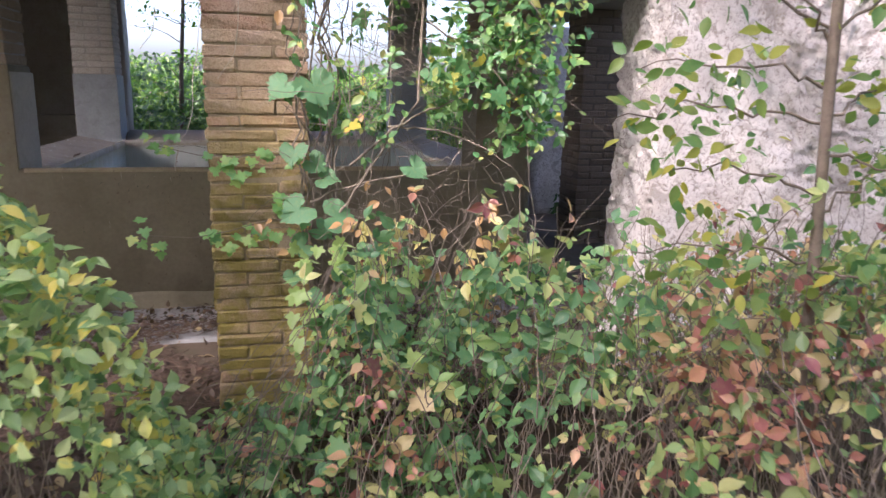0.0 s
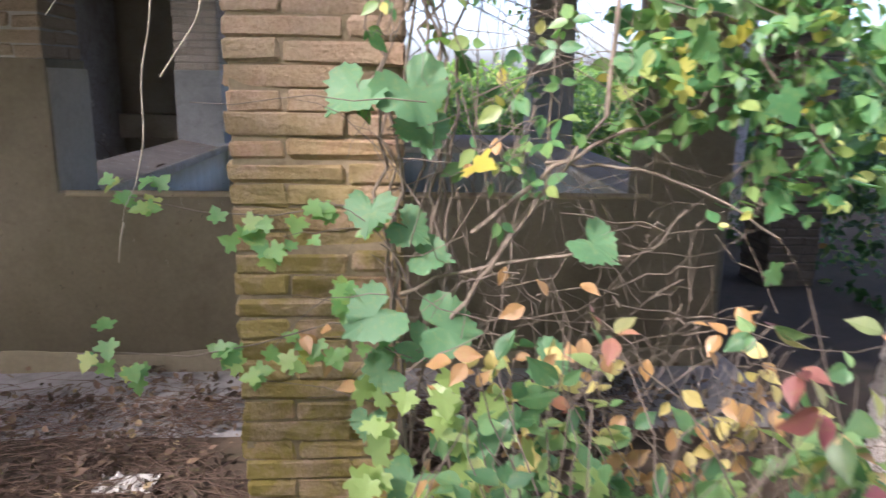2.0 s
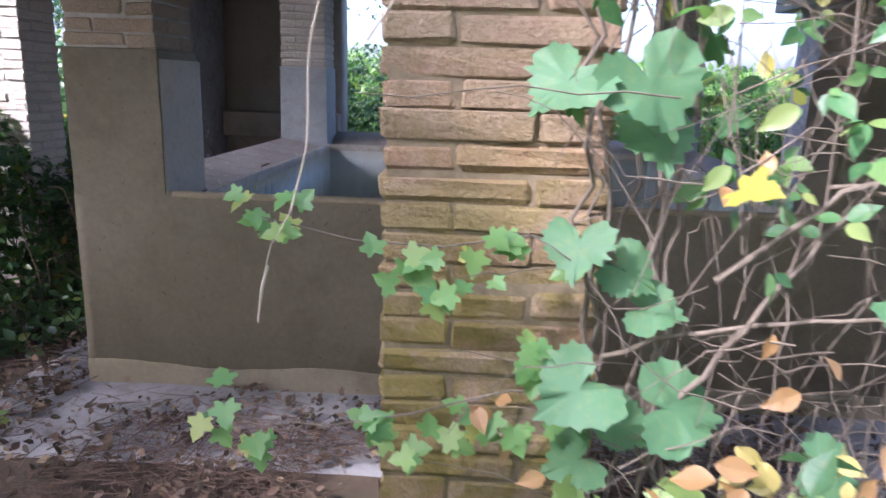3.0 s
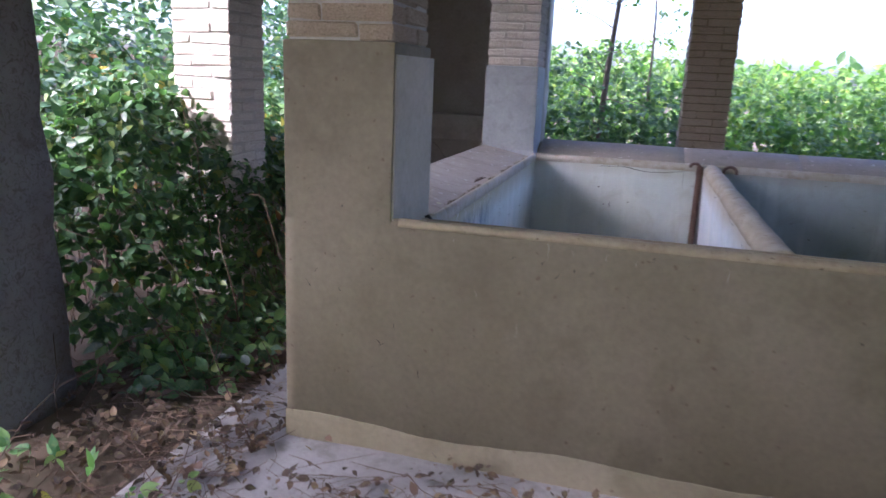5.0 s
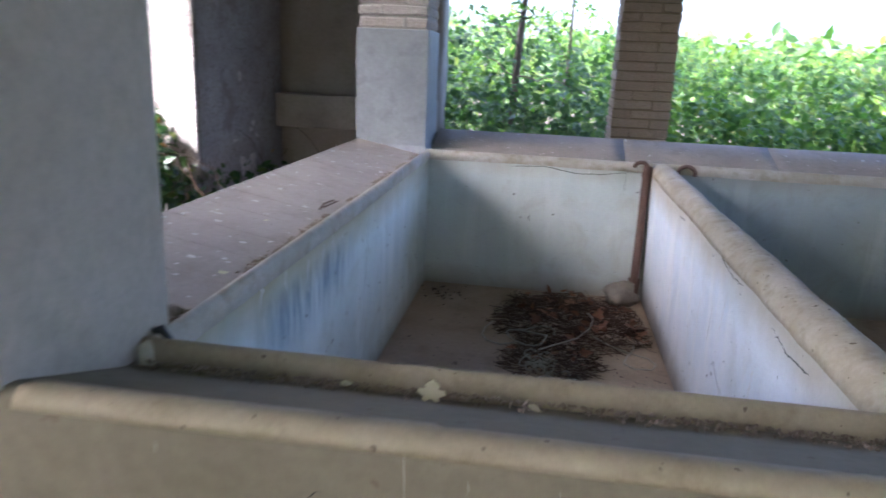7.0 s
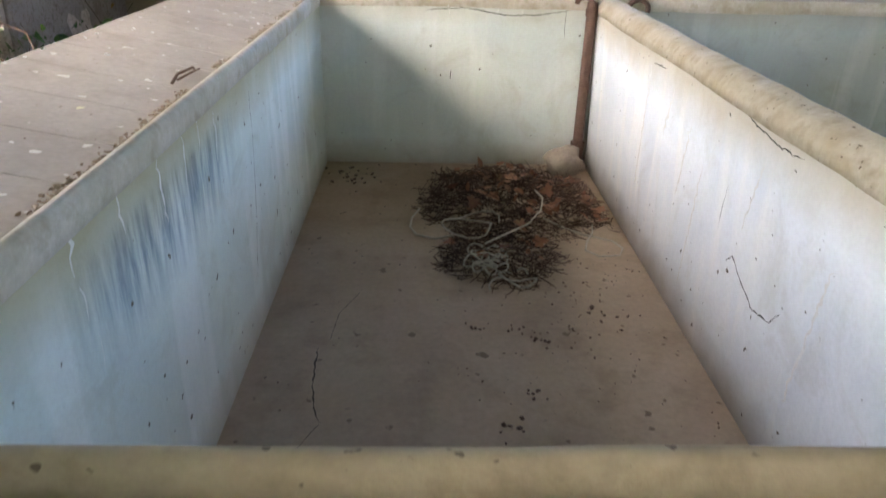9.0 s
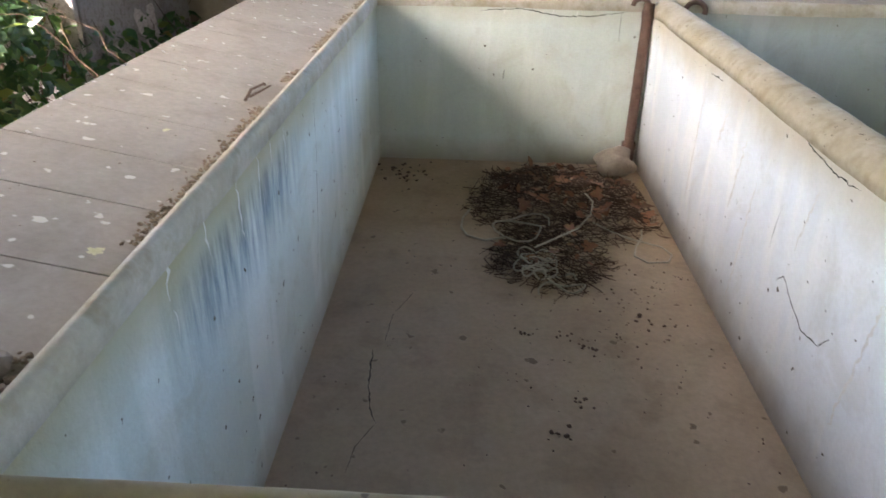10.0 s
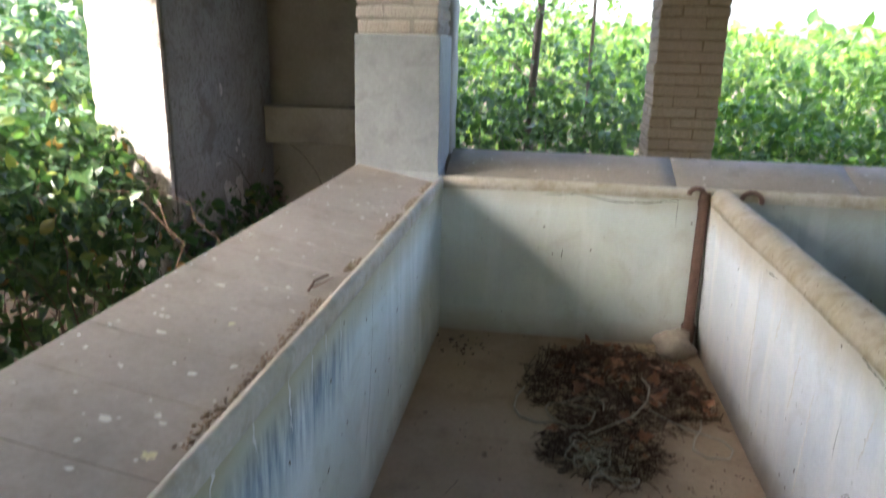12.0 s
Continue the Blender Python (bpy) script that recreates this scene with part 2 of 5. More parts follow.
# darker copy of the hedge leaf: shade put into the colour
L_HEDGE_DARK = leaf_mat("hedge_leaf_shade_tint", [(0, (.03, .075, .025)), (.4, (.05, .12, .035)), (.75, (.085, .17, .045)), (1, (.15, .25, .06))], 0.4)
L_TREE = leaf_mat("sapling_leaf", [(0, G2), (.35, G3), (.7, (.18, .23, .05)), (.9, (.30, .30, .06)), (1, YEL)], 0.5)
L_HEART = leaf_mat("heart_leaf", [(0, (.055, .145, .065)), (.6, (.09, .20, .09)), (1, (.13, .235, .095))], 0.35, 0.58)
L_DEAD = leaf_mat("dead_leaf", [(0, (.030, .019, .014)), (.4, (.050, .031, .021)), (.7, (.080, .048, .032)), (.93, (.13, .08, .052)), (1, (.28, .21, .12))], 0.15, 0.8)
L_SPRIG0 = leaf_mat("pale_lobed_leaf", [(0, (.12, .27, .10)), (.5, (.22, .34, .11)), (.8, (.34, .40, .14)), (1, (.48, .44, .16))])
L_PALE = leaf_mat("pale_dry_leaf", [(0, (.48, .43, .28)), (1, (.56, .51, .36))], 0.2, 0.7)
L_RUST = leaf_mat("rust_leaf", [(0, (.10, .05, .03)), (.5, (.19, .085, .05)), (.85, (.27, .12, .07)), (1, (.33, .17, .11))], 0.1, 0.8)
L_YELLOW = leaf_mat("yellow_leaf", [(0, (.46, .38, .12)), (1, (.52, .44, .18))], 0.3)
L_AUTUMN = leaf_mat("autumn_leaf", [(0, (.42, .34, .15)), (.35, (.38, .26, .10)), (.65, (.30, .16, .07)), (1, (.17, .075, .045))], 0.25)


# ---- builders ----
def mesh_of(name, bm, material):
    me = bpy.data.meshes.new(name)
    bm.to_mesh(me)
    bm.free()
    me.materials.append(material)
    return me


def part(name, bm, material, parent=None, label="", smooth=False):
    """One mesh object, under a thing where one is given."""
    me = mesh_of(name, bm, material)
    if smooth:
        me.polygons.foreach_set("use_smooth", [True] * len(me.polygons))
    ob = new(name, me)
    if parent is not None:
        ob.parent = parent
        ob.matrix_parent_inverse = parent.matrix_world.inverted()
    if label:
        ob["label"] = label
    return ob


def empty(name, at=(0, 0, 0)):
    ob = new(name)
    ob.location = at
    ob.matrix_world = Matrix.Translation(at)
    ob.empty_display_size = 0.1
    return ob


def box(x0, x1, y0, y1, z0, z1, bev=0.0, bm=None):
    bm = bm or bmesh.new()
    v = bmesh.ops.create_cube(bm, size=1)["verts"]
    for q in v:
        q.co = Vector((x0 + (q.co.x + .5) * (x1 - x0), y0 + (q.co.y + .5) * (y1 - y0), z0 + (q.co.z + .5) * (z1 - z0)))
    if bev:
        bmesh.ops.bevel(bm, geom=list({e for q in v for e in q.link_edges}), offset=bev, segments=2, profile=0.6, affect="EDGES")
    return bm


def prism(profile, along, a0, a1, n=24, wobble=0.0):
    """A profile in (u, z) drawn along x (u is y) or along y (u is x), with slight unevenness."""
    bm = bmesh.new()
    rings = []
    for k in range(n + 1):
        a = a0 + (a1 - a0) * k / n
        ring = []
        for u, z in profile:
            w = wobble * (noise.noise(Vector((a * 2.3, u * 9, z * 9))) + 0.5 * noise.noise(Vector((a * 9, u * 20, z * 20)))) if 0 < z else 0
            ring.append(bm.verts.new((a, u + w, z + w) if along == "x" else (u + w, a, z + w)))
        rings.append(ring)
    m = len(profile)
    for r0, r1 in zip(rings, rings[1:]):
        for i in range(m):
            bm.faces.new((r0[i], r0[(i + 1) % m], r1[(i + 1) % m], r1[i]))
    bm.faces.new(rings[0])
    bm.faces.new(rings[-1])
    bmesh.ops.recalc_face_normals(bm, faces=bm.faces)
    return bm


def rough_block(x0, x1, y0, y1, z0, z1, cut=0.09, amp=0.03, batter=0.0, flake=0.0):
    """A block of rubble masonry with a lumpy skin; batter widens its foot."""
    bm = box(x0, x1, y0, y1, z0, z1)
    for axis, lo, hi in ((0, x0, x1), (1, y0, y1), (2, z0, z1)):
        for k in range(1, max(2, int((hi - lo) / cut))):
            p = [0, 0, 0]
            p[axis] = lo + (hi - lo) * k / max(2, int((hi - lo) / cut))
            d = [0, 0, 0]
            d[axis] = 1
            bmesh.ops.bisect_plane(bm, geom=list(bm.verts) + list(bm.edges) + list(bm.faces), plane_co=p, plane_no=d)
    cx, cy = (x0 + x1) / 2, (y0 + y1) / 2
    for v in bm.verts:
        p = v.co.copy()
        w = amp * (noise.noise(p * 5) + 0.7 * noise.noise(p * 13 + Vector((3, 1, 7))) + 0.55 * noise.noise(p * 27) + 0.35 * noise.noise(p * 50))
        w += flake * (1 - 3.2 * abs(noise.noise(p * 15 + Vector((8, 2, 4)))) + .8 * noise.noise(p * 34))
        out = Vector((p.x - cx, p.y - cy, 0)).normalized()
        foot = batter * max(0.0, (1.4 - p.z) / 1.4) ** 1.5
        v.co += out * (w + foot)
    return bm


class Cloud:
    """Gathers many copies of small templates into one mesh."""
    def __init__(self):
        self.v, self.f, self.n = [], [], 0

    def add(self, verts, faces):
        self.v.append(verts)
        self.f.append(faces + self.n)
        self.n += len(verts)

    def many(self, template, mats, trans):
        """template: verts, faces; mats: k x 3 x 3 turns with size; trans: k x 3 places."""
        tv, tf = template
        k = len(trans)
        v = np.einsum("kij,nj->kni", mats, tv) + trans[:, None, :]
        f = tf[None] + (np.arange(k) * len(tv))[:, None, None]
        self.add(v.reshape(-1, 3), f.reshape(-1, 3))

    def mesh(self, name, material, smooth=False):
        v, f = np.concatenate(self.v), np.concatenate(self.f)
        me = bpy.data.meshes.new(name)
        me.vertices.add(len(v))
        me.vertices.foreach_set("co", v.astype(np.float32).ravel())
        me.loops.add(len(f) * 3)
        me.loops.foreach_set("vertex_index", f.astype(np.int32).ravel())
        me.polygons.add(len(f))
        me.polygons.foreach_set("loop_start", np.arange(len(f), dtype=np.int32) * 3)
        if smooth:
            me.polygons.foreach_set("use_smooth", np.ones(len(f), dtype=bool))
        me.update(calc_edges=True)
        me.materials.append(material)
        return me

    def ob(self, name, material, parent=None, smooth=False, kind=""):
        ob = new(name, self.mesh(name, material, smooth))
        if parent is not None:
            ob.parent = parent
            ob.matrix_parent_inverse = parent.matrix_world.inverted()
        if kind:
            ob["kind"] = kind
        return ob

    def tube(self, pts, r0, r1=None, sides=5):
        pts = np.array([tuple(p) for p in pts], dtype=float)
        r1 = r0 if r1 is None else r1
        d = np.gradient(pts, axis=0)
        d /= np.linalg.norm(d, axis=1)[:, None] + 1e-9
        ref = np.array([0.31, 0.23, 0.92]) if abs(d[0][2]) < 0.8 else np.array([0.9, 0.3, 0.1])
        s = np.cross(d, ref)
        s /= np.linalg.norm(s, axis=1)[:, None] + 1e-9
        t = np.cross(d, s)
        rad = np.linspace(r0, r1, len(pts))[:, None, None]
        a = np.linspace(0, 2 * np.pi, sides, endpoint=False)
        ring = pts[:, None, :] + rad * (np.cos(a)[None, :, None] * s[:, None, :] + np.sin(a)[None, :, None] * t[:, None, :])
        faces = []
        for i in range(len(pts) - 1):
            for j in range(sides):
                p, q = i * sides + j, i * sides + (j + 1) % sides
                faces += [(p, q, q + sides), (p, q + sides, p + sides)]
        self.add(ring.reshape(-1, 3), np.array(faces))


def fan(outline, centre, lift=0.06):
    pts = [(*centre, 0.0)] + [(x, y, lift * abs(y) * 4 - 0.10 * (x - .3) ** 2) for x, y in outline]
    k = len(outline)
    return np.array(pts), np.array([(0, 1 + i, 1 + (i + 1) % k) for i in range(k)])


OVATE = fan([(0, 0), (.12, -.17), (.32, -.27), (.52, -.28), (.72, -.19), (.88, -.09), (1.04, 0), (.88, .09), (.72, .19), (.52, .28), (.32, .27), (.12, .17)], (.45, 0))
LANCE = fan([(0, 0), (.28, -.24), (.62, -.22), (1.0, 0), (.62, .22), (.28, .24)], (.45, 0))


def mirrored(half):
    return [(x, -y) for x, y in half] + [(x, y) for x, y in half[::-1][1:]]


def toothed(half, depth):
    """Adds a small tooth on every edge of a half outline, then mirrors it."""
    out = [half[0]]
    for (xa, ya), (xb, yb) in zip(half, half[1:]):
        mx, my = (xa + xb) / 2 - .0, (ya + yb) / 2
        d = math.hypot(mx - .35, my) + 1e-6
        out += [(mx + (mx - .35) / d * depth, my + my / d * depth), (xb, yb)]
    return mirrored(out)


HEART = fan(toothed([(.12, 0), (.0, .07), (-.14, .20), (-.20, .36), (-.14, .52), (.02, .61), (.20, .62), (.36, .57), (.50, .50), (.62, .36), (.76, .20), (.90, .08), (1.0, 0)], .075), (.28, 0), 0.07)
LOBED = fan(mirrored([(.02, 0), (-.16, .22), (-.12, .40), (.06, .34), (.14, .52), (.20, .66), (.32, .58), (.40, .62), (.44, .40), (.50, .28), (.64, .34), (.74, .26), (.82, .22), (.92, .10), (1.08, 0)]), (.25, 0), 0.05)


def uneven(template, seed, amount):
    """A copy of a leaf with a ragged edge and a rumpled blade."""
    v, f = template
    r = np.random.default_rng(seed)
    v = v.copy()
    v[1:, :2] += r.normal(size=(len(v) - 1, 2)) * amount
    v[1:, 2] += r.normal(size=len(v) - 1) * amount * .3 + .06 * np.sin(v[1:, 1] * 7 + seed) - .22 * v[1:, 1] ** 2
    return v, f


HEARTS = [uneven(HEART, k, .026) for k in range(5)]


def turns(rng, normals, sizes, droop=0.0, heading=None):
    """Turn matrices that lay leaves with the given normals at random headings."""
    k = len(normals)
    n = normals / (np.linalg.norm(normals, axis=1)[:, None] + 1e-9)
    h = rng.normal(size=(k, 3)) if heading is None else heading + 0.35 * rng.normal(size=(k, 3))
    h[:, 2] -= droop
    x = h - (h * n).sum(1)[:, None] * n
    x /= np.linalg.norm(x, axis=1)[:, None] + 1e-9
    y = np.cross(n, x)
    return np.stack([x, y, n], axis=2) * sizes[:, None, None]


def sprays(cloud, rng, places, outward, size, template=None, leaflets=3, droop=0.5, spread=0.9):
    """At each place a spray of a few leaflets that share a stalk."""
    k = len(places)
    n0 = outward + spread * rng.normal(size=(k, 3)) * 0.62
    base = rng.normal(size=(k, 3))
    for j in range(leaflets):
        ang = (j - (leaflets - 1) / 2) * 1.15
        n = n0 / (np.linalg.norm(n0, axis=1)[:, None] + 1e-9)
        hx = base - (base * n).sum(1)[:, None] * n
        hx /= np.linalg.norm(hx, axis=1)[:, None] + 1e-9
        hy = np.cross(n, hx)
        h = hx * math.cos(ang) + hy * math.sin(ang)
        s = size * rng.uniform(0.5, 1.35, k) * (1.0 if j == (leaflets - 1) // 2 else 0.82)
        nn = n + 0.30 * rng.normal(size=(k, 3))
        cloud.many(template or OVATE, turns(rng, nn, s, droop, h), places + h * (s * 0.12)[:, None])


def mound(rng, count, x0, x1, y0, y1, height, thick=0.25, ground=-0.05):
    """Places in the outer shell of a heap of growth whose top is height(x, y), with its slope."""
    x, y = rng.uniform(x0, x1, count * 3), rng.uniform(y0, y1, count * 3)
    h = np.array([height(a, b) for a, b in zip(x, y)])
    keep = h > 0.03
    x, y, h = x[keep][:count], y[keep][:count], h[keep][:count]
    e = 0.05
    gx = np.array([height(a + e, b) - height(a - e, b) for a, b in zip(x, y)]) / (2 * e)
    gy = np.array([height(a, b + e) - height(a, b - e) for a, b in zip(x, y)]) / (2 * e)
    depth = rng.exponential(thick, len(x))
    soil = np.array([ground_z(a, b) + .03 for a, b in zip(x, y)])
    z = soil + np.maximum(h - depth, h * rng.uniform(0.0, 1.0, len(x)) ** .5 * .9)
    n = np.stack([-gx, -gy, np.full(len(x), 0.9)], axis=1)
    n /= np.linalg.norm(n, axis=1)[:, None]
    return np.stack([x, y, z], axis=1), n


def arch(rng, a, b, rise, n=9, wob=0.02):
    a, b = np.array(a, float), np.array(b, float)
    t = np.linspace(0, 1, n)[:, None]
    p = a + (b - a) * t
    p[:, 2] += rise * np.sin(np.pi * t[:, 0]) 
    p[1:-1] += rng.normal(size=(n - 2, 3)) * wob
    return p


def ss(a, b, x):
    t = min(1.0, max(0.0, (x - a) / (b - a)))
    return t * t * (3 - 2 * t)


# ---- the large structure ----
GZ, CEIL = -0.05, 3.25
X0, XI, XE = -1.83, -1.385, 1.81
YF, YI, YB, YO = 4.65, 4.99, 7.87, 8.26
XR = 1.40

def ground_z(x, y):
    """The soil's height: level round the place, a bank outside the open flank."""
    return GZ - .03 + 1.7 * ss(-3.8, -8.5, x) * ss(60, 20, abs(y))


gb = bmesh.new()
bmesh.ops.create_grid(gb, x_segments=160, y_segments=160, size=1)
for v in gb.verts:
    # fine near the place, coarse towards the horizon
    v.co.x, v.co.y = (math.copysign(abs(q) * 8 + max(0, abs(q) - .75) ** 2 * 12000, q) for q in (v.co.x, v.co.y))
    p = Vector((v.co.x, v.co.y, 0))
    near = max(0.0, 1 - p.length / 30)
    v.co.z = ground_z(v.co.x, v.co.y) + near * (0.02 * noise.noise(p * 1.3) + 0.012 * noise.noise(p * 5))
tagged(part("ground", gb, M_SOIL, smooth=True), "dark soil strewn with rotting leaf litter", "ground", kind="structure")

sb = bmesh.new()
bmesh.ops.create_grid(sb, x_segments=60, y_segments=70, size=1)
for v in sb.verts:
    v.co.x, v.co.y = -.12 + v.co.x * 2.05, 6.55 + v.co.y * 2.55
    v.co.z = GZ - 0.012 + 0.012 * noise.noise(v.co * 1.1) + 0.005 * noise.noise(v.co * 4)
r = bmesh.ops.extrude_face_region(sb, geom=list(sb.faces))
for v in [g for g in r["geom"] if isinstance(g, bmesh.types.BMVert)]:
    v.co.z -= 0.12
bmesh.ops.recalc_face_normals(sb, faces=sb.faces)
tagged(part("floor", sb, M_SLAB, smooth=True), "worn pale concrete floor slab under dirt", "floor", kind="structure")

# unseen roof slab; the west overhang is added to block the sun
tagged(part("ceiling", box(-4.30, 3.75, 2.75, 9.75, CEIL, CEIL + .2), M_CEIL), "unseen grey cement ceiling slab, widened to keep sun off the basin", "ceiling", kind="structure")

stucco_w = part("wall_west", rough_block(-3.20, -2.81, 7.90, 9.30, -0.1, CEIL, 0.05, 0.016, 0.03), M_STUCCO)
tagged(stucco_w, "crumbling whitewashed rubble wall end with bare patches", "wall", kind="structure")
# thin grey skin: the inner face's shade put into the stucco colour
tagged(part("wall_shade_skin", rough_block(-2.815, -2.795, 7.925, 9.26, -0.1, CEIL, 0.05, 0.010), M_STUCCO_G), "grey plaster skin on the inner wall face, its shade in the colour", "wall", kind="structure")
tagged(part("wall_north", rough_block(-2.80, -1.55, 9.25, 9.60, -0.1, CEIL, 0.12, 0.012), M_INNER, smooth=True), "brown weathered plaster wall at the back", "wall", kind="structure")
tagged(part("baseboard", box(-2.78, -1.55, 9.08, 9.24, 0.74, 0.99, 0.012), M_INNER), "plastered stone course along the wall", "ledge", kind="structure")
# three beams added above the view to hold light out of the building
tagged(part("lintel", box(-3.42, 1.86, 2.93, 3.28, 2.05, CEIL, .01), M_CEIL), "unseen beam over the front piers, added to shade the basin front", "lintel", kind="structure")
tagged(part("lintel", box(2.86, 3.30, 3.41, 9.30, 2.12, CEIL - .004, .01), M_CEIL), "unseen beam over the flank piers, added to cut side light", "lintel", kind="structure")
tagged(part("lintel", box(-1.54, 2.85, 8.98, 9.42, 2.52, CEIL - .004, .01), M_CEIL), "unseen beam over the back piers, added to cut back light", "lintel", kind="structure")
tagged(part("wall_east", rough_block(3.12, 3.52, 7.90, 9.28, -0.1, 2.115, 0.12, 0.025, 0.04), M_STUCCO, smooth=True), "whitewashed rubble wall end", "wall", kind="structure")
tagged(part("upper_wall", rough_block(1.80, 3.70, 2.98, 3.40, 2.0, CEIL, 0.12, 0.02, 0.0), M_STUCCO), "whitewashed rubble wall above", "wall", kind="structure")
tagged(part("wall_south", rough_block(1.785, 3.70, 2.965, 3.40, -0.15, 2.0, 0.023, 0.017, 0.03, 0.011), M_STUCCO), "rough whitewashed rubble wall with flaking lime", "wall", kind="structure")
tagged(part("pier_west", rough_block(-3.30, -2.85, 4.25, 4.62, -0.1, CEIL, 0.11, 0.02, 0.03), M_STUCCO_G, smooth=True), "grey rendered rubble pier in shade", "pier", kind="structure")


# ---- brick piers ----
def brick_mesh(seed, lx=.261, ly=.125, lz=.0565):
    rng = random.Random(seed)
    bm = box(-lx / 2, lx / 2, -ly / 2, ly / 2, -lz / 2, lz / 2)
    for v in bm.verts:
        v.co += Vector((rng.uniform(-.006, .004), rng.uniform(-.005, .005), rng.uniform(-.0045, .0035)))
    bmesh.ops.bevel(bm, geom=list(bm.edges), offset=.004 + rng.random() * .006, segments=1, affect="EDGES")
    for v in bm.verts:
        v.co += Vector((rng.uniform(-.003, .003), rng.uniform(-.0035, .0035), rng.uniform(-.003, .003)))
    return bm


BRICKS_N = [mesh_of("brick", brick_mesh(s, .263, .124, .0500), M_BRICK_N) for s in range(14)]
# brown brick with the backlit pier's shade put into its colour
M_BRICK_D = brick_mat("shade_toned_brick", [(.17, .125, .09), (.20, .15, .11), (.14, .105, .08), (.22, .165, .12)], None, (.18, .14, .10))
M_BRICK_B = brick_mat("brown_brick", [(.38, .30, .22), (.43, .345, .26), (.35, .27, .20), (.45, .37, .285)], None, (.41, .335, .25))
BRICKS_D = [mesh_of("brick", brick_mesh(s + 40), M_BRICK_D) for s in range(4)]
BRICKS_B = [mesh_of("brick", brick_mesh(s + 60), M_BRICK_B) for s in range(4)]
BRICKS_W = [mesh_of("brick", brick_mesh(s + 20), M_BRICK_W) for s in range(5)]


def brick_pier(name, x0, y0, z0, z1, meshes, mortar, label, sx=1.0, sy=1.0, seed=1, rough=1.0, parent=None, course=.0645, inset=.0085):
    """A pier of one and a half bricks: four bricks a course in a whirl, every other course turned over."""
    rng = random.Random(seed)
    side = 0.395
    pier = parent or empty(name, (x0, y0, z0))
    part("mortar", box(x0 + inset, x0 + side * sx - inset, y0 + inset, y0 + side * sy - inset, z0, z1), mortar, pier)
    k = 0
    while z0 + (k + 1) * course <= z1 + .02:
        z = z0 + (k + .5) * course
        s, h = .132, .064
        spots = [(s, h, 0), (side - h, s, 90), (side - s, side - h, 0), (h, side - s, 90)]
        if k % 2:
            spots = [(side - px, py, a) for px, py, a in spots]
        for px, py, a in spots:
            b = new("brick", rng.choice(meshes))
            j = .0017 * rough
            m = Matrix.Translation((x0 + px * sx + rng.gauss(0, j), y0 + py * sy + rng.gauss(0, j * 1.3), z + rng.gauss(0, .0018))) @ \
                Matrix.Rotation(radians(a + 180 * rng.randint(0, 1) + rng.gauss(0, .9 * rough)), 4, "Z")
            f = (sx, sy, 1) if a == 0 else (sy, sx, 1)
            b.parent = pier
            b.matrix_parent_inverse = pier.matrix_world.inverted()
            b.matrix_basis = m @ Matrix.Diagonal((*f, 1))
        k += 1
    if parent is None:
        tagged(pier, label, "pillar", group="piers that carry the roof")
    return pier


# ---- the wash basin ----
basin = empty("wash_basin", (0, 6.4, GZ))
part("front_wall", prism([(YF, -.12), (YF, .80), (YF + .004, .828), (YF + .018, .842), (YF + .04, .840), (4.905, .762), (4.925, .757), (4.935, .757), (4.935, -.12)], "x", X0, XE, 90, 0.0035), M_RENDER, basin, "brown cement render", True)
part("worn_edge", prism([ (YF - .0005, .818), (YF + .003, .8305), (YF + .017, .8435), (YF + .038, .8425), (YF + .065, .832), (YF + .065, .822)], "x", -1.395, XR, 120, 0.0015), M_LIP_F, basin, "ochre worn edge", True)
part("left_wall", prism([(X0, -.12), (X0, .775), (X0 + .03, .805), (-1.44, .742), (-1.44, -.12)], "y", YI - .06, YB, 50, 0.003), M_RENDER, basin)
part("back_wall", prism([(7.90, -.12), (7.90, .742), (YO - .03, .85), (YO, .83), (YO, -.12)], "x", X0, XE, 50, 0.003), M_RENDER, basin)
part("right_wall", prism([(1.455, -.12), (1.455, .742), (XE - .03, .805), (XE, .775), (XE, -.12)], "y", YI - .06, YB, 40, 0.003), M_RENDER, basin)
part("basin_floor", box(-1.44, 1.455, 4.935, 7.90, -.10, 0.0), M_BFLOOR, basin, "brown stained cement floor")
ROLL = [(.0, .735), (.0, .770), (.005, .781), (.014, .788), (.024, .788), (.034, .781), (.040, .765), (.042, .70)]


def roll(side, x, wide=1.0):
    return [(x + side * u * wide, z) for u, z in ROLL]


part("front_lip", prism(roll(-1, YI + .004, .82), "x", -1.42, 1.43, 90, 0.0022), M_LIP_F, basin, "worn rounded cement lip", True)
part("left_lip", prism(roll(-1, XI + .010, .80), "y", YI - .04, YB + .03, 80, 0.0022), M_LIP, basin, "worn rounded cement lip", True)
part("back_lip", prism(roll(1, YB - .003), "x", -1.42, 1.43, 70, 0.0035), M_LIP, basin, "", True)
part("right_lip", prism(roll(1, XR), "y", YI - .04, YB + .03, 60, 0.0035), M_LIP, basin, "", True)
# painted inner faces
part("inner_face", box(XI - .04, XI + .005, YI, YB, 0.0, .738), M_PAINT_L, basin, "pale blue-green paint with dark smears")
part("inner_face", box(XI, -.08, YB, YB + .03, 0.0, .745), M_PAINT_B, basin, "pale green limewash")
# second trough faces use the limewash with painted shade
part("inner_face", box(-.08, XR, YB, YB + .03, 0.0, .745), M_PAINT_2, basin, "green limewash darkened for the shade in the second trough")
part("inner_face", box(XI, XR, YI - .04, YI, 0.0, .735), M_PAINT_B, basin)
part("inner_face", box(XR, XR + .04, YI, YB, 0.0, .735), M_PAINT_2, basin)
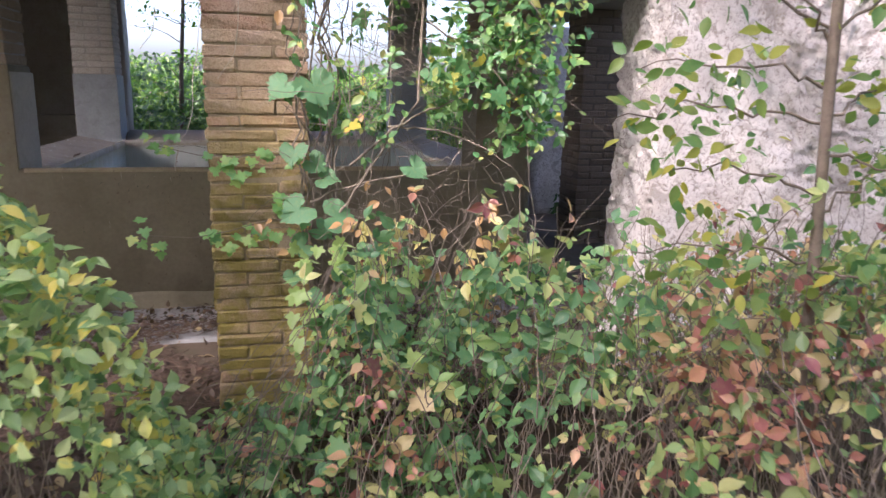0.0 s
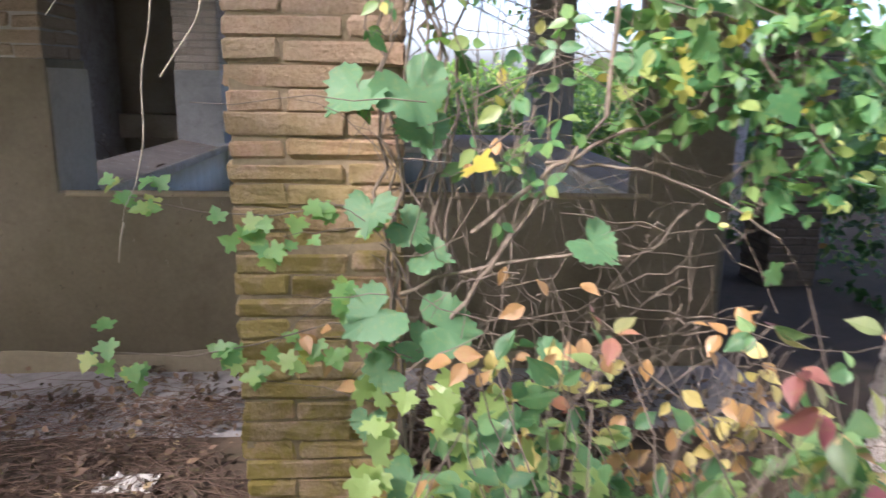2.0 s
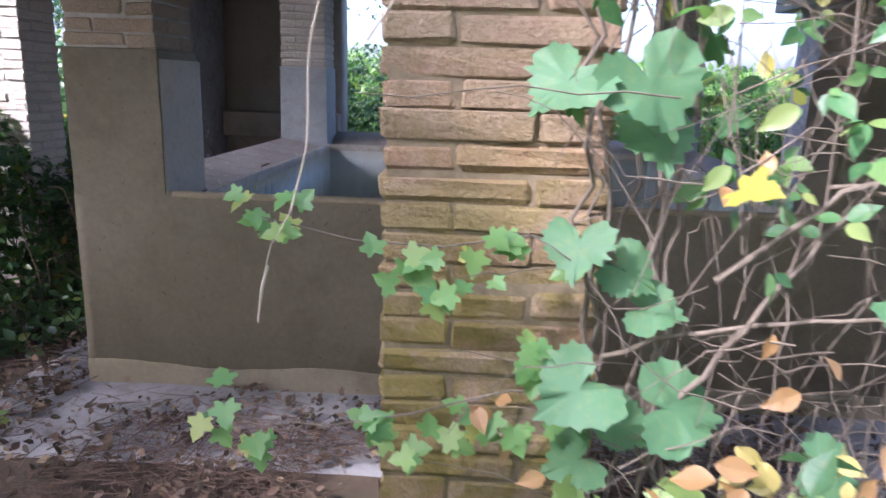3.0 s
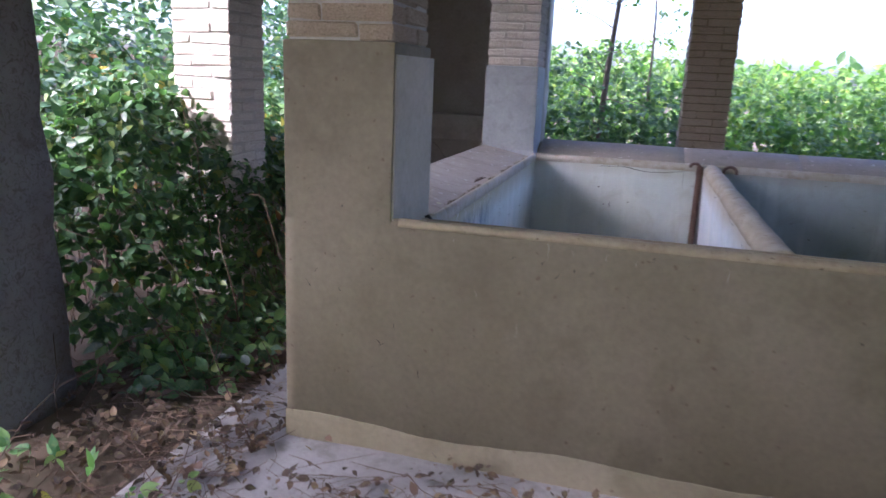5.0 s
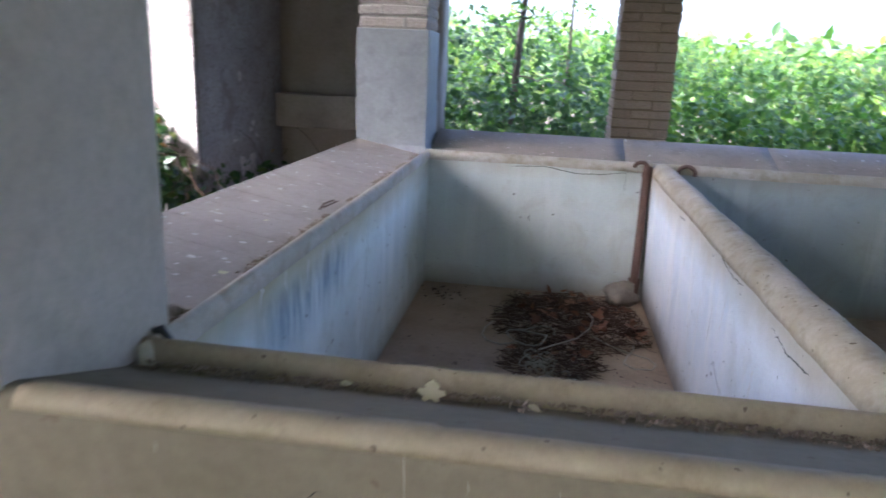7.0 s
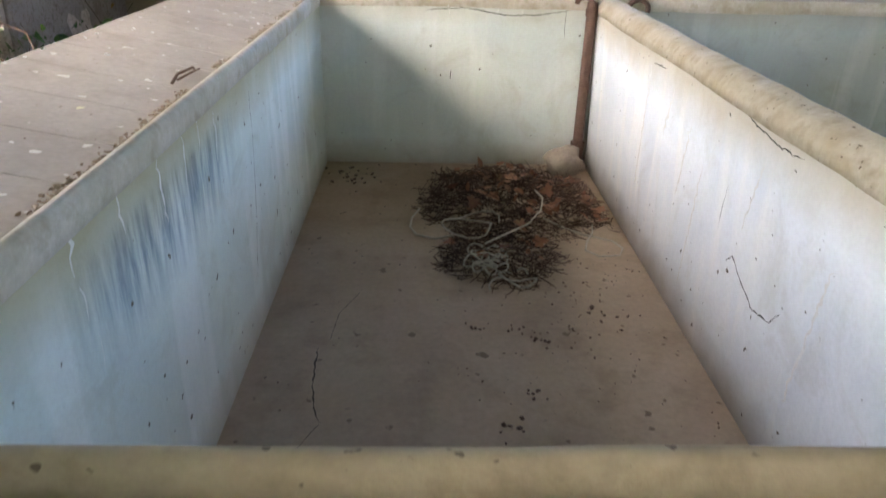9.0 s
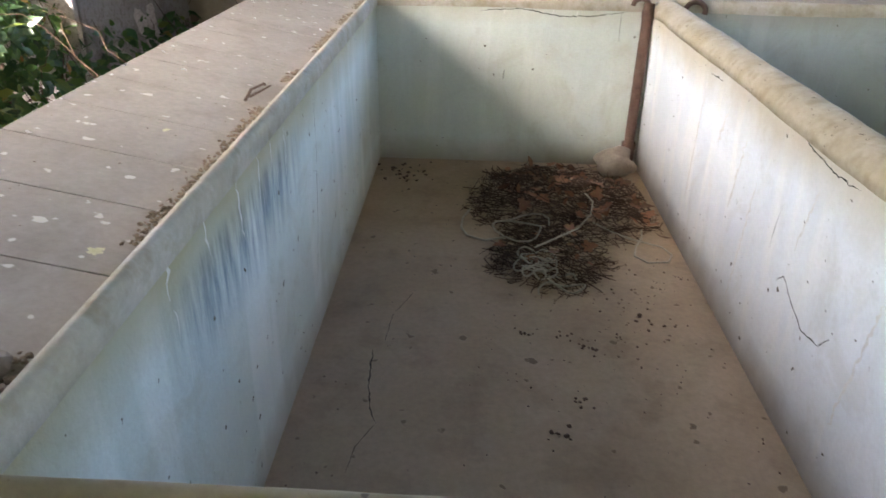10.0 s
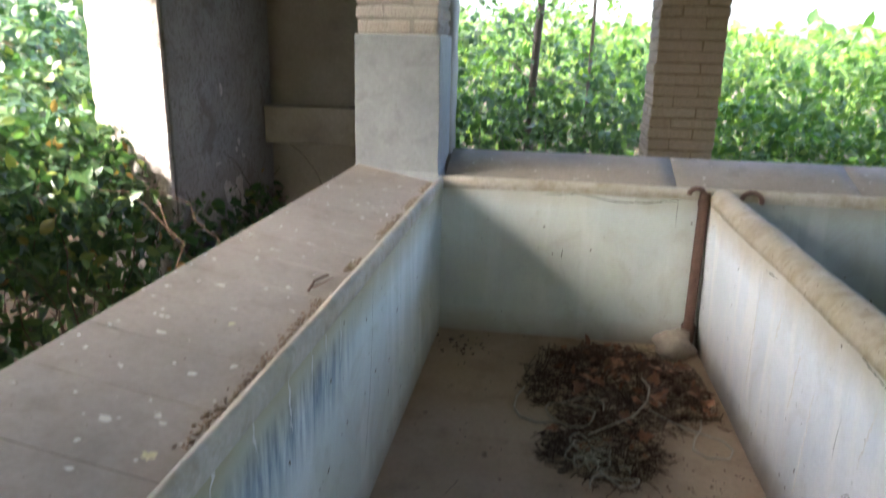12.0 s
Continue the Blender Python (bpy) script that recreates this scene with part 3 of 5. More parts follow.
DIV = [(-.112, 0.0), (-.138, .70), (-.136, .745), (-.118, .772), (-.085, .785), (-.070, .785), (-.046, .772), (-.032, .745), (-.030, .70), (-.046, 0.0)]
div = part("divider", prism(DIV, "y", YI, YB, 70, 0.003), M_PAINT_D, basin, "white streaked partition", True)
part("divider_cap", prism([(-.143, .722), (-.141, .748), (-.120, .779), (-.085, .790), (-.068, .790), (-.044, .779), (-.027, .748), (-.025, .70), (-.040, .70)], "y", YI + .01, YB, 80, 0.004), M_CAP, basin, "chipped ochre cement edge", True)

# cement slabs on the sloping ledges
rng_l = random.Random(8)
y = 5.168
part("ledge_slab", prism([(X0 + .002, .772), (X0 + .010, .812), (X0 + .032, .829), (-1.414, .757), (-1.412, .742), (X0 + .03, .806)], "y", 5.066, 5.1664, 3, 0.0012), M_LEDGE, basin)
while y < 7.84:
    d = min(rng_l.choice((.195, .20, .205, .185)), 7.862 - y)
    bm = prism([(X0 + .002, .772), (X0 + .010, .812), (X0 + .032, .829), (-1.414, .757), (-1.412, .742), (X0 + .03, .806)], "y", y + .0018, y + d - .0018, 4, 0.0018)
    part("ledge_slab", bm, M_LEDGE, basin)
    y += d
for a, b in ((-1.38, -.27), (-.266, .55), (.554, 1.40)):
    part("ledge_slab", prism([(7.925, .744), (7.925, .768), (YO - .03, .876), (YO - .004, .868), (YO + .002, .832), (YO - .03, .852)], "x", a, b, 12, 0.002), M_LEDGE, basin, "", True)
for a, b in ((5.0, 6.4), (6.404, 7.86)):
    part("ledge_slab", prism([(1.447, .763), (XE - .032, .829), (XE - .010, .812), (XE - .002, .772), (XE - .03, .806), (1.440, .742)], "y", a, b, 10, 0.002), M_LEDGE, basin)
# patch of later render along the foot
bm = bmesh.new()
cols = []
for k in range(73):
    x = X0 - .004 + (XE - X0 + .008) * k / 72
    top = GZ + .09 + .028 * noise.noise(Vector((x * 2.1, 3, 0))) + .012 * noise.noise(Vector((x * 8, 1, 0)))
    cols.append([bm.verts.new(c) for c in ((x, YF - .005, GZ - .08), (x, YF - .006, top - .02), (x, YF - .003, top), (x, YF + .01, top + .002), (x, YF + .01, GZ - .08))])
for c0, c1 in zip(cols, cols[1:]):
    for i in range(5):
        bm.faces.new((c0[i], c0[(i + 1) % 5], c1[(i + 1) % 5], c1[i]))
bm.faces.new(cols[0]), bm.faces.new(cols[-1])
bmesh.ops.recalc_face_normals(bm, faces=bm.faces)
part("foot_patch", bm, M_RENDER, basin)
tagged(basin, "long cement wash basin with rounded rims and painted inside", "wash basin")


def corner_pier(x0, x1, y0, y1, z0, z1, clad, seed, skirt=None, label="", meshes=BRICKS_W):
    """A basin pier: cement cladding below, pale brick above."""
    pier = empty("basin_pier", (x0, y0, z0))
    bm = box(x0, x1, y0, y1, z0, z1, 0.006)
    bmesh.ops.subdivide_edges(bm, edges=[e for e in bm.edges if e.calc_length() > .2], cuts=10, use_grid_fill=True)
    for v in bm.verts:
        p = v.co
        p += Vector((noise.noise(p * 4), noise.noise(p * 4 + Vector((5, 5, 5))), 0)) * .003
        if skirt:
            f = max(0.0, 1 - (p.z - z0) / .10) ** 2 * .035
            p.x += f * skirt[0] * ((p.x > (x0 + x1) / 2) if skirt[0] > 0 else (p.x < (x0 + x1) / 2))
            p.y += f * skirt[1] * (p.y < (y0 + y1) / 2)
    part("cladding", bm, clad, pier, "smooth cement cladding with sharp arrises", False)
    brick_pier("", x0 + .008, y0 + .008, z1, CEIL, meshes, M_MORTAR_W, "", (x1 - x0 - .016) / .395, (y1 - y0 - .016) / .395, seed, 0.6, pier)
    tagged(pier, label, "pillar", group="piers on the basin corners")
    return pier


corner_pier(X0, -1.42, YF + .001, 5.06, .70, 1.44, M_RENDER, 3, None, "brick pier with brown cement cladding, on the basin corner", BRICKS_B)
corner_pier(XR, XE, YF + .001, YI, .70, 1.44, M_RENDER, 4, None, "brick pier with brown cement cladding, on the basin corner", BRICKS_B)
corner_pier(-1.815, -1.405, YB, 8.24, .735, 1.44, M_CLAD, 5, (1, -1), "pale brick pier with blue-grey cement cladding, on the basin corner")
corner_pier(XR + .01, XE, YB, 8.24, .735, 1.44, M_CLAD, 6, (-1, -1), "pale brick pier with blue-grey cement cladding, on the basin corner")
# jamb strip beside the opening
bm = bmesh.new()
ring = [[bm.verts.new((x, y, z)) for x, y in ((-1.424, YF + .012), (-1.416, YF + .012), (-1.403, 5.045), (-1.406, 5.064), (-1.424, 5.064))] for z in (.755, 1.40)]
for i in range(5):
    bm.faces.new((ring[0][i], ring[0][(i + 1) % 5], ring[1][(i + 1) % 5], ring[1][i]))
bm.faces.new(ring[0]), bm.faces.new(ring[1])
bmesh.ops.recalc_face_normals(bm, faces=bm.faces)
jamb = part("jamb_strip", bm, M_JAMB)
tagged(jamb, "grey cement strip on the pier beside the opening", "trim", kind="structure")

brick_pier("brick_pier", -.236, 2.90, -.15, 2.045, BRICKS_N, M_MORTAR, "weathered tan brick pier with green moss and open joints", seed=11, course=.0533, inset=.0085)
brick_pier("brick_pier", -3.38, 6.16, -.15, CEIL, BRICKS_W, M_MORTAR_W, "whitewashed pale brick pier rising out of brambles", seed=12)
brick_pier("brick_pier", -.285, 9.00, -.15, 2.515, BRICKS_B, M_MORTAR, "pale brown brick pier before green bushes", seed=13)
brick_pier("brick_pier", 2.89, 6.16, -.15, 2.115, BRICKS_D, M_MORTAR_D, "brown brick pier, its deep shade put into the brick colour", seed=14)

# ---- pipes in the basin ----
pipe = empty("drain_pipe", (-.165, 7.825, 0))
c = Cloud()
c.tube([(-.165, 7.825, z) for z in (.10, .3, .5, .775)], .024, .024, 12)
c.ob("tube", M_RUST, pipe, True)
for z0, z1, r in ((.02, .115, .031), (.105, .135, .034), (.715, .745, .028)):
    c = Cloud()
    c.tube([(-.165, 7.825, z0), (-.165, 7.825, (z0 + z1) / 2), (-.165, 7.825, z1)], r, r, 12)
    c.ob("collar", M_RUST, pipe, True)
c = Cloud()
c.tube([(-.200 + .035 * math.cos(a), 7.83, .765 + .03 * math.sin(a)) for a in np.linspace(0, math.pi, 8)], .012, .012, 8)
c.ob("elbow", M_RUST, pipe, True)
tagged(pipe, "rusty brown iron drain pipe in the basin corner", "pipe")
pipe = empty("thin_pipe", (-.125, 7.84, 0))
c = Cloud()
c.tube([(-.127, 7.845, z) for z in (.0, .3, .6, .78)], .010, .010, 8)
c.ob("tube", M_PVC, pipe, True)
tagged(pipe, "thin grey pipe beside the rusty drain pipe", "pipe")
pipe = empty("pipe_stub", (.06, 7.84, .6))
c = Cloud()
c.tube([(.045 + .045 * math.cos(a), 7.845, .745 + .04 * math.sin(a)) for a in np.linspace(-.3, math.pi * 1.1, 12)], .012, .012, 8)
c.ob("tube", M_RUST, pipe, True)
tagged(pipe, "short bent rusty pipe on the basin rim", "pipe")
flap = empty("rubber_hose_end", (-1.39, 5.01, .70))
c = Cloud()
c.tube([(-1.425, 5.010, .770), (-1.412, 5.010, .790), (-1.392, 5.010, .792), (-1.378, 5.010, .775), (-1.375, 5.010, .73), (-1.376, 5.010, .69)], .011, .009, 8)
c.ob("hose", M_RUBBER, flap, True)
tagged(flap, "short black rubber hose over the basin rim", "hose")

# ---- cracks and drips: thin broken lines on the painted faces ----
def ribbon(points, width, normal, seed=0, taper=True):
    """A thin uneven strip a hair proud of a flat face."""
    rng = random.Random(seed)
    normal = Vector(normal)
    dense = []
    for a, b in zip(points, points[1:]):
        a, b = Vector(a), Vector(b)
        k = max(2, int((b - a).length / .012))
        dense += [a.lerp(b, i / k) for i in range(k)]
    dense.append(Vector(points[-1]))
    bm = bmesh.new()
    prev = None
    for i, p in enumerate(dense):
        d = (dense[min(i + 1, len(dense) - 1)] - dense[max(i - 1, 0)]).normalized()
        s = d.cross(normal).normalized()
        w = width * rng.uniform(.35, 1.2) * (min(1, i / 3, (len(dense) - 1 - i) / 3) * .8 + .2 if taper else 1)
        o = s * rng.gauss(0, width * .8)
        pair = [bm.verts.new(p + o + s * w + normal * .0012), bm.verts.new(p + o - s * w + normal * .0012)]
        if prev:
            bm.faces.new((prev[0], prev[1], pair[1], pair[0]))
        prev = pair
    return bm


LX, DX, BYY = XI + .005, -.137, YB
def rib(name, pts, w, nrm, mat, label, cat, seed):
    ob = part(name, ribbon(pts, w, nrm, seed), mat, basin, label)


rib("crack", [(LX, 6.477, .70), (LX, 6.47, .55), (LX, 6.43, .35), (LX, 6.372, .17)], .0016, (1, 0, 0), M_CRACK, "hairline crack", "crack", 1)
rib("crack", [(-.90, BYY, .722), (-.72, BYY, .735), (-.55, BYY, .705), (-.40, BYY, .71), (-.25, BYY, .73)], .002, (0, -1, 0), M_CRACK, "dark crack", "crack", 2)
rib("crack", [(-.785, BYY, .46), (-.787, BYY, .41)], .003, (0, -1, 0), M_CRACK, "dark chip", "crack", 3)
rib("crack", [(-.27, BYY, .74), (-.272, BYY, .66), (-.27, BYY, .60)], .001, (0, -1, 0), M_CRACK, "hairline crack", "crack", 4)


def dxz(z):
    return -.112 - .026 * z / .70 - .0005


for sd, pts, w in ((5, [(6.16, .345), (6.13, .375), (6.06, .34), (5.98, .31), (5.90, .325), (5.86, .37)], .0020), (6, [(6.22, .53), (6.235, .46), (6.24, .40)], .0012),
                   (7, [(6.25, .735), (6.14, .715), (6.02, .70), (5.90, .705)], .0022), (8, [(5.62, .69), (5.50, .67), (5.35, .68)], .0022), (9, [(6.93, .69), (6.80, .70)], .0025)):
    rib("crack", [(dxz(z), yy, z) for yy, z in pts], w, (-1, 0, 0), M_CRACK, "dark crack with a chipped edge", "crack", sd)
rib("crack", [(-1.20, 6.26, .0), (-1.19, 6.10, .0), (-1.17, 5.98, .0), (-1.15, 5.94, .0)], .0022, (0, 0, 1), M_CRACK, "floor crack", "crack", 10)
rib("crack", [(-1.15, 5.94, .0), (-1.19, 5.85, .0), (-1.20, 5.76, .0)], .0012, (0, 0, 1), M_CRACK, "floor crack", "crack", 11)
rib("crack", [(-1.10, 6.60, .0), (-1.16, 6.45, .0), (-1.17, 6.30, .0)], .0010, (0, 0, 1), M_CRACK, "floor crack", "crack", 12)
DRIPS = ((-1.193, .80, .0018, .02), (-.862, .825, .002, .07), (-1.102, .62, .0016, .025), (-.952, .52, .002, .05), (-.582, .79, .0018, .035), (-.785, .80, .0014, .02), (-.674, .80, .0014, .03), (-.30, .79, .002, .05), (.22, .76, .0018, .04))
SCUFFS = ((-1.737, .578), (-1.728, .570), (-1.444, .373), (-1.452, .38), (-1.603, .878), (-1.704, .626), (-1.611, .566), (-1.449, .697), (-.88, .746), (-.828, .704), (-.718, .726), (-.525, .795), (-1.098, .453), (-.773, .726), (-1.396, .45), (-.979, .752), (-.40, .55), (-1.30, .28), (.1, .60))
# lime drips, dark scratches and mud nests on the outer front face
rng = random.Random(22)
for x, z, w, h in DRIPS:
    rib("dropping", [(x, YF - .002, z), (x + rng.uniform(-.003, .003), YF - .002, z - h / 2), (x, YF - .002, z - h)], w * .7, (0, -1, 0), M_LIME, "white lime drip", "stain", rng.randint(0, 99))
for x, z in SCUFFS:
    a = rng.uniform(0, 3.1)
    d = rng.uniform(.006, .016)
    rib("scuff", [(x - d * math.cos(a), YF - .003, z - d * math.sin(a)), (x, YF - .003, z + rng.uniform(-.004, .004)), (x + d * math.cos(a), YF - .003, z + d * math.sin(a))], .0022, (0, -1, 0), M_CRACK, "dark scuff", "stain", rng.randint(0, 99))
rng = random.Random(21)
for yy, z0, z1, w in ((5.436, .765, .68, .006), (5.445, .66, .60, .0025), (5.46, .57, .51, .0018), (5.60, .74, .66, .003), (5.78, .73, .60, .004), (5.92, .73, .62, .003), (6.02, .74, .66, .0025), (6.14, .72, .60, .003)):
    rib("dropping", [(LX, yy, z0), (LX, yy + .004, (z0 + z1) / 2), (LX, yy + rng.uniform(-.01, .01), z1)], w, (1, 0, 0), M_WHITE, "white bird dropping streak", "stain", rng.randint(0, 99))
for yy, z0, z1, w in ((6.95, .68, .20, .006), (6.52, .60, .36, .006), (6.40, .52, .12, .004), (6.70, .66, .50, .008), (6.05, .66, .46, .004), (5.72, .55, .20, .005)):
    zm = (z0 + z1) / 2
    rib("dropping", [(dxz(z0), yy, z0), (dxz(zm), yy + .03, zm), (dxz(z1), yy + .06, z1)], w, (-1, 0, 0), M_WHITE, "white lime run", "stain", rng.randint(0, 99))
for xx, z0, z1 in ((-.80, .755, .70), (-.58, .74, .69), (-.47, .735, .69)):
    rib("dropping", [(xx, BYY, z0), (xx, BYY, (z0 + z1) / 2), (xx, BYY, z1)], .002, (0, -1, 0), M_WHITE, "white drip", "stain", rng.randint(0, 99))


# ---- litter in and on the basin ----
def crumb_mesh(seed, r=1.0):
    bm = bmesh.new()
    bmesh.ops.create_icosphere(bm, subdivisions=1, radius=r)
    g = random.Random(seed)
    for v in bm.verts:
        v.co *= g.uniform(.65, 1.15)
        v.co.z *= .45
    return bm


def crumbs(cloud, seed, places, sizes):
    bm = crumb_mesh(seed)
    bm.verts.ensure_lookup_table()
    tv = np.array([tuple(v.co) for v in bm.verts])
    tf = np.array([[v.index for v in f.verts] for f in bm.faces])
    bm.free()
    g = np.random.default_rng(seed)
    n = g.normal(size=(len(places), 3)) * .4 + np.array([0, 0, 1])
    cloud.many((tv, tf), turns(g, n, sizes), places)


g = np.random.default_rng(31)
pile = empty("litter_heap", (-.45, 7.2, 0))
tw, dl = Cloud(), Cloud()


def heap_top(x, y):
    u, v = (x + .53) / .38, (y - 7.33) / .40
    u2, v2 = (x + .62) / .21, (y - 6.84) / .24
    ragged = 1 + .5 * noise.noise(Vector((x * 7, y * 7, 3)))
    return max(0.0, .11 * (ragged - u * u - v * v)) + max(0.0, .05 * (ragged - u2 * u2 - v2 * v2))


k = 0
while k < 2300:
    x, yy = g.uniform(-.95, -.12), g.uniform(6.5, 7.84)
    h = heap_top(x + g.normal() * .02, yy + g.normal() * .02)
    if h <= 0:
        continue
    L, a, z = g.uniform(.02, .11), g.uniform(0, 6.28), g.uniform(.1, 1.05) * h + .004
    d = np.array([math.cos(a) * L / 2, math.sin(a) * L / 2, g.normal() * .012])
    p = np.array([x, yy, z])
    mid = p + g.normal(size=3) * np.array([.008, .008, .006])
    q0, q1 = p - d, p + d
    q0[0], q1[0], mid[0] = min(q0[0], -.15), min(q1[0], -.15), min(mid[0], -.15)
    q0[2], mid[2], q1[2] = max(q0[2], .003), max(mid[2], .003), max(q1[2], .003)
    tw.tube([q0, mid, q1], g.uniform(.0010, .0028), .001, 4)
    k += 1
for k in range(120):
    x, yy = g.uniform(-.80, -.18), g.uniform(6.75, 7.75)
    h = heap_top(x, yy)
    if h > .012:
        dl.many(LOBED if k % 2 else OVATE, turns(g, np.array([[0, 0, 1.]]) + .45 * g.normal(size=(1, 3)), np.array([g.uniform(.03, .06)])), np.array([[x, yy, h * g.uniform(.85, 1.1) + .006]]))
for x, yy in ((-.20, 7.30), (-.19, 7.12), (-.22, 7.42), (-.17, 7.02), (-.24, 7.56)):
    dl.many(LOBED, turns(g, np.array([[0, 0, 1.]]) + .3 * g.normal(size=(1, 3)), np.array([.06])), np.array([[x, yy, .03]]))
tw.ob("twig_mass", M_HEAP, pile, kind="stuff")
dl.ob("leaf_mass", L_RUST, pile, kind="stuff")
tagged(pile, "heap of dry brown twigs and oak leaves on the basin floor", "litter")


def loops(cx, cy, r0, n, seed, z=.012):
    g = np.random.default_rng(seed)
    pts = []
    for a in np.linspace(0, n * 2 * math.pi, int(n * 18)):
        r = r0 * (1 + .25 * math.sin(a * 1.7 + seed) + .12 * math.sin(a * .63))
        pts.append((cx + r * math.cos(a) + .03 * math.sin(a * .41), cy + .8 * r * math.sin(a) + .03 * math.cos(a * .37), z + .012 * (1 + math.sin(a * 2.3))))
    return pts


cord = empty("tangled_cord", (-.5, 6.75, 0))
c = Cloud()
c.tube(loops(-.74, 7.00, .105, 1.3, 1, .05), .0036, .0036, 6)
c.tube(loops(-.69, 6.78, .055, 3.2, 2, .03), .0036, .0036, 6)
c.tube(loops(-.67, 6.72, .038, 4.4, 5, .03), .0036, .0036, 6)
c.tube(loops(-.60, 6.65, .055, 1.6, 3, .008), .0036, .0036, 6)
c.tube([(-.68, 6.84, .06), (-.60, 6.90, .07), (-.51, 6.97, .08), (-.45, 7.06, .10), (-.43, 7.16, .11), (-.45, 7.24, .11)], .0036, .0036, 6)
c.tube([(-.44, 7.05, .07), (-.36, 7.05, .03), (-.28, 7.03, .01), (-.18, 6.98, .008), (-.155, 6.92, .008), (-.18, 6.86, .008), (-.26, 6.85, .008), (-.30, 6.90, .008), (-.28, 6.97, .010), (-.245, 7.04, .016), (-.235, 7.10, .02)], .0038, .0036, 6)
c.tube([(-.79, 6.97, .03), (-.86, 6.98, .010), (-.93, 7.02, .008), (-.955, 7.09, .008), (-.95, 7.18, .008), (-.92, 7.27, .01)], .0052, .004, 6)
c.ob("cord", M_CORD, cord, True)
tagged(cord, "pale cord lying in tangled loops on dry litter", "cord")

bm = bmesh.new()
bmesh.ops.create_icosphere(bm, subdivisions=3, radius=1)
for v in bm.verts:
    q = v.co.copy()
    v.co = Vector((-.245, 7.71, .060)) + Vector((q.x * .085, q.y * .060, q.z * .078)) * (1 + .55 * noise.noise(q * 1.3 + Vector((2, 5, 1))) + .22 * noise.noise(q * 3.1))
stone = part("stone", bm, M_STONE, smooth=True)
tagged(stone, "pale broken stone beside the rusty pipe", "stone")
bm = bmesh.new()
bmesh.ops.create_icosphere(bm, subdivisions=2, radius=1)
for v in bm.verts:
    q = v.co.copy()
    v.co = Vector((-1.445, 5.15, .774)) + Vector((q.x * .017, q.y * .016, q.z * .013)) * (1 + .5 * noise.noise(q * 1.3) + .15 * noise.noise(q * 4))
stone = part("stone", bm, M_STONE)
tagged(stone, "broken bit of brown stone on the basin ledge", "stone")

c = Cloud()
p = np.stack([np.clip(g.normal(-.60, .30, 210), -1.33, -.16), g.uniform(5.2, 7.6, 210), np.full(210, .003)], axis=1)
crumbs(c, 3, p, g.uniform(.0015, .0045, 210))
p = np.stack([g.normal(-.38, .12, 90), g.normal(6.55, .22, 90), np.full(90, .004)], axis=1)
crumbs(c, 4, p, g.uniform(.002, .0055, 90))
p = np.stack([g.normal(-1.25, .06, 30), g.normal(7.65, .07, 30), np.full(30, .006)], axis=1)
crumbs(c, 9, np.clip(p, (-1.37, 7.4, 0), (-1.1, 7.85, 1)), g.uniform(.006, .014, 30))
tagged(c.ob("floor_crumbs", M_TWIG), "dark crumbs of dirt scattered on the basin floor", "dirt", kind="stuff")
dk = Cloud()
for x, yy, s in ((-.54, 6.30, .030), (-.34, 6.46, .035), (-.66, 5.93, .030), (-.12 - .04, 6.75, .018), (-.62, 6.36, .02), (-.75, 6.38, .02), (-.60, 6.05, .024), (-.45, 6.36, .02)):
    crumbs(dk, int(abs(x) * 100), np.array([[x, yy, .003]]) + g.normal(size=(7, 3)) * np.array([s * .7, s * .7, 0]), g.uniform(.12, .32, 7) * s)
tagged(dk.ob("droppings", M_TWIG), "small dark clots of dirt on the basin floor", "dirt", kind="stuff")
# line of grit behind the rims
c = Cloud()
n = 900
yy = g.uniform(5.0, 7.8, n)
keep = np.array([noise.noise(Vector((q * 3.1, 0, 4))) > -.12 for q in yy])
p = np.stack([-1.421 - np.abs(g.normal(0, .012, n)), yy, np.full(n, .765)], axis=1)[keep]
crumbs(c, 6, p, g.uniform(.002, .0065, len(p)))
n = 1400
xx = g.uniform(-1.38, 1.36, n)
p = np.stack([xx, 4.946 - np.abs(g.normal(0, .020, n)), np.full(n, .762)], axis=1)
p[:, 2] += np.maximum(0, 4.922 - p[:, 1]) * .30
crumbs(c, 7, p, g.uniform(.002, .007, n))
n = 150
p = np.stack([g.uniform(-1.80, -1.47, n), g.uniform(5.05, 7.8, n), np.zeros(n)], axis=1)
p[:, 2] = .829 - (p[:, 0] + 1.798) * .188
crumbs(c, 8, p, g.uniform(.001, .004, n))
tagged(c.ob("grit", M_GRIT), "grit and rotten leaf crumbs along the basin rims", "dirt", kind="stuff")
c = Cloud()
n = 70
p = np.stack([g.uniform(-1.81, -1.46, n), g.uniform(5.05, 7.8, n), np.zeros(n)], axis=1)
p[:40, 0] = g.uniform(-1.81, -1.75, 40)
p[:, 2] = .8305 - (p[:, 0] + 1.798) * .188
p = p[::4]
crumbs(c, 12, p, g.uniform(.002, .007, len(p)))
tagged(c.ob("pale_droppings", M_WHITE), "pale lime crumbs and bird droppings on the ledge", "dirt", kind="stuff")
c = Cloud()
c.tube([(-1.475, 6.18, .772), (-1.470, 6.205, .785), (-1.480, 6.24, .780), (-1.452, 6.27, .79), (-1.462, 6.31, .775)], .004, .003, 5)
c.tube([(-1.47, 6.20, .775), (-1.44, 6.21, .79), (-1.425, 6.235, .795)], .0035, .002, 5)
tagged(c.ob("twig", M_TWIG), "small curled dry twig on the basin ledge", "twig")


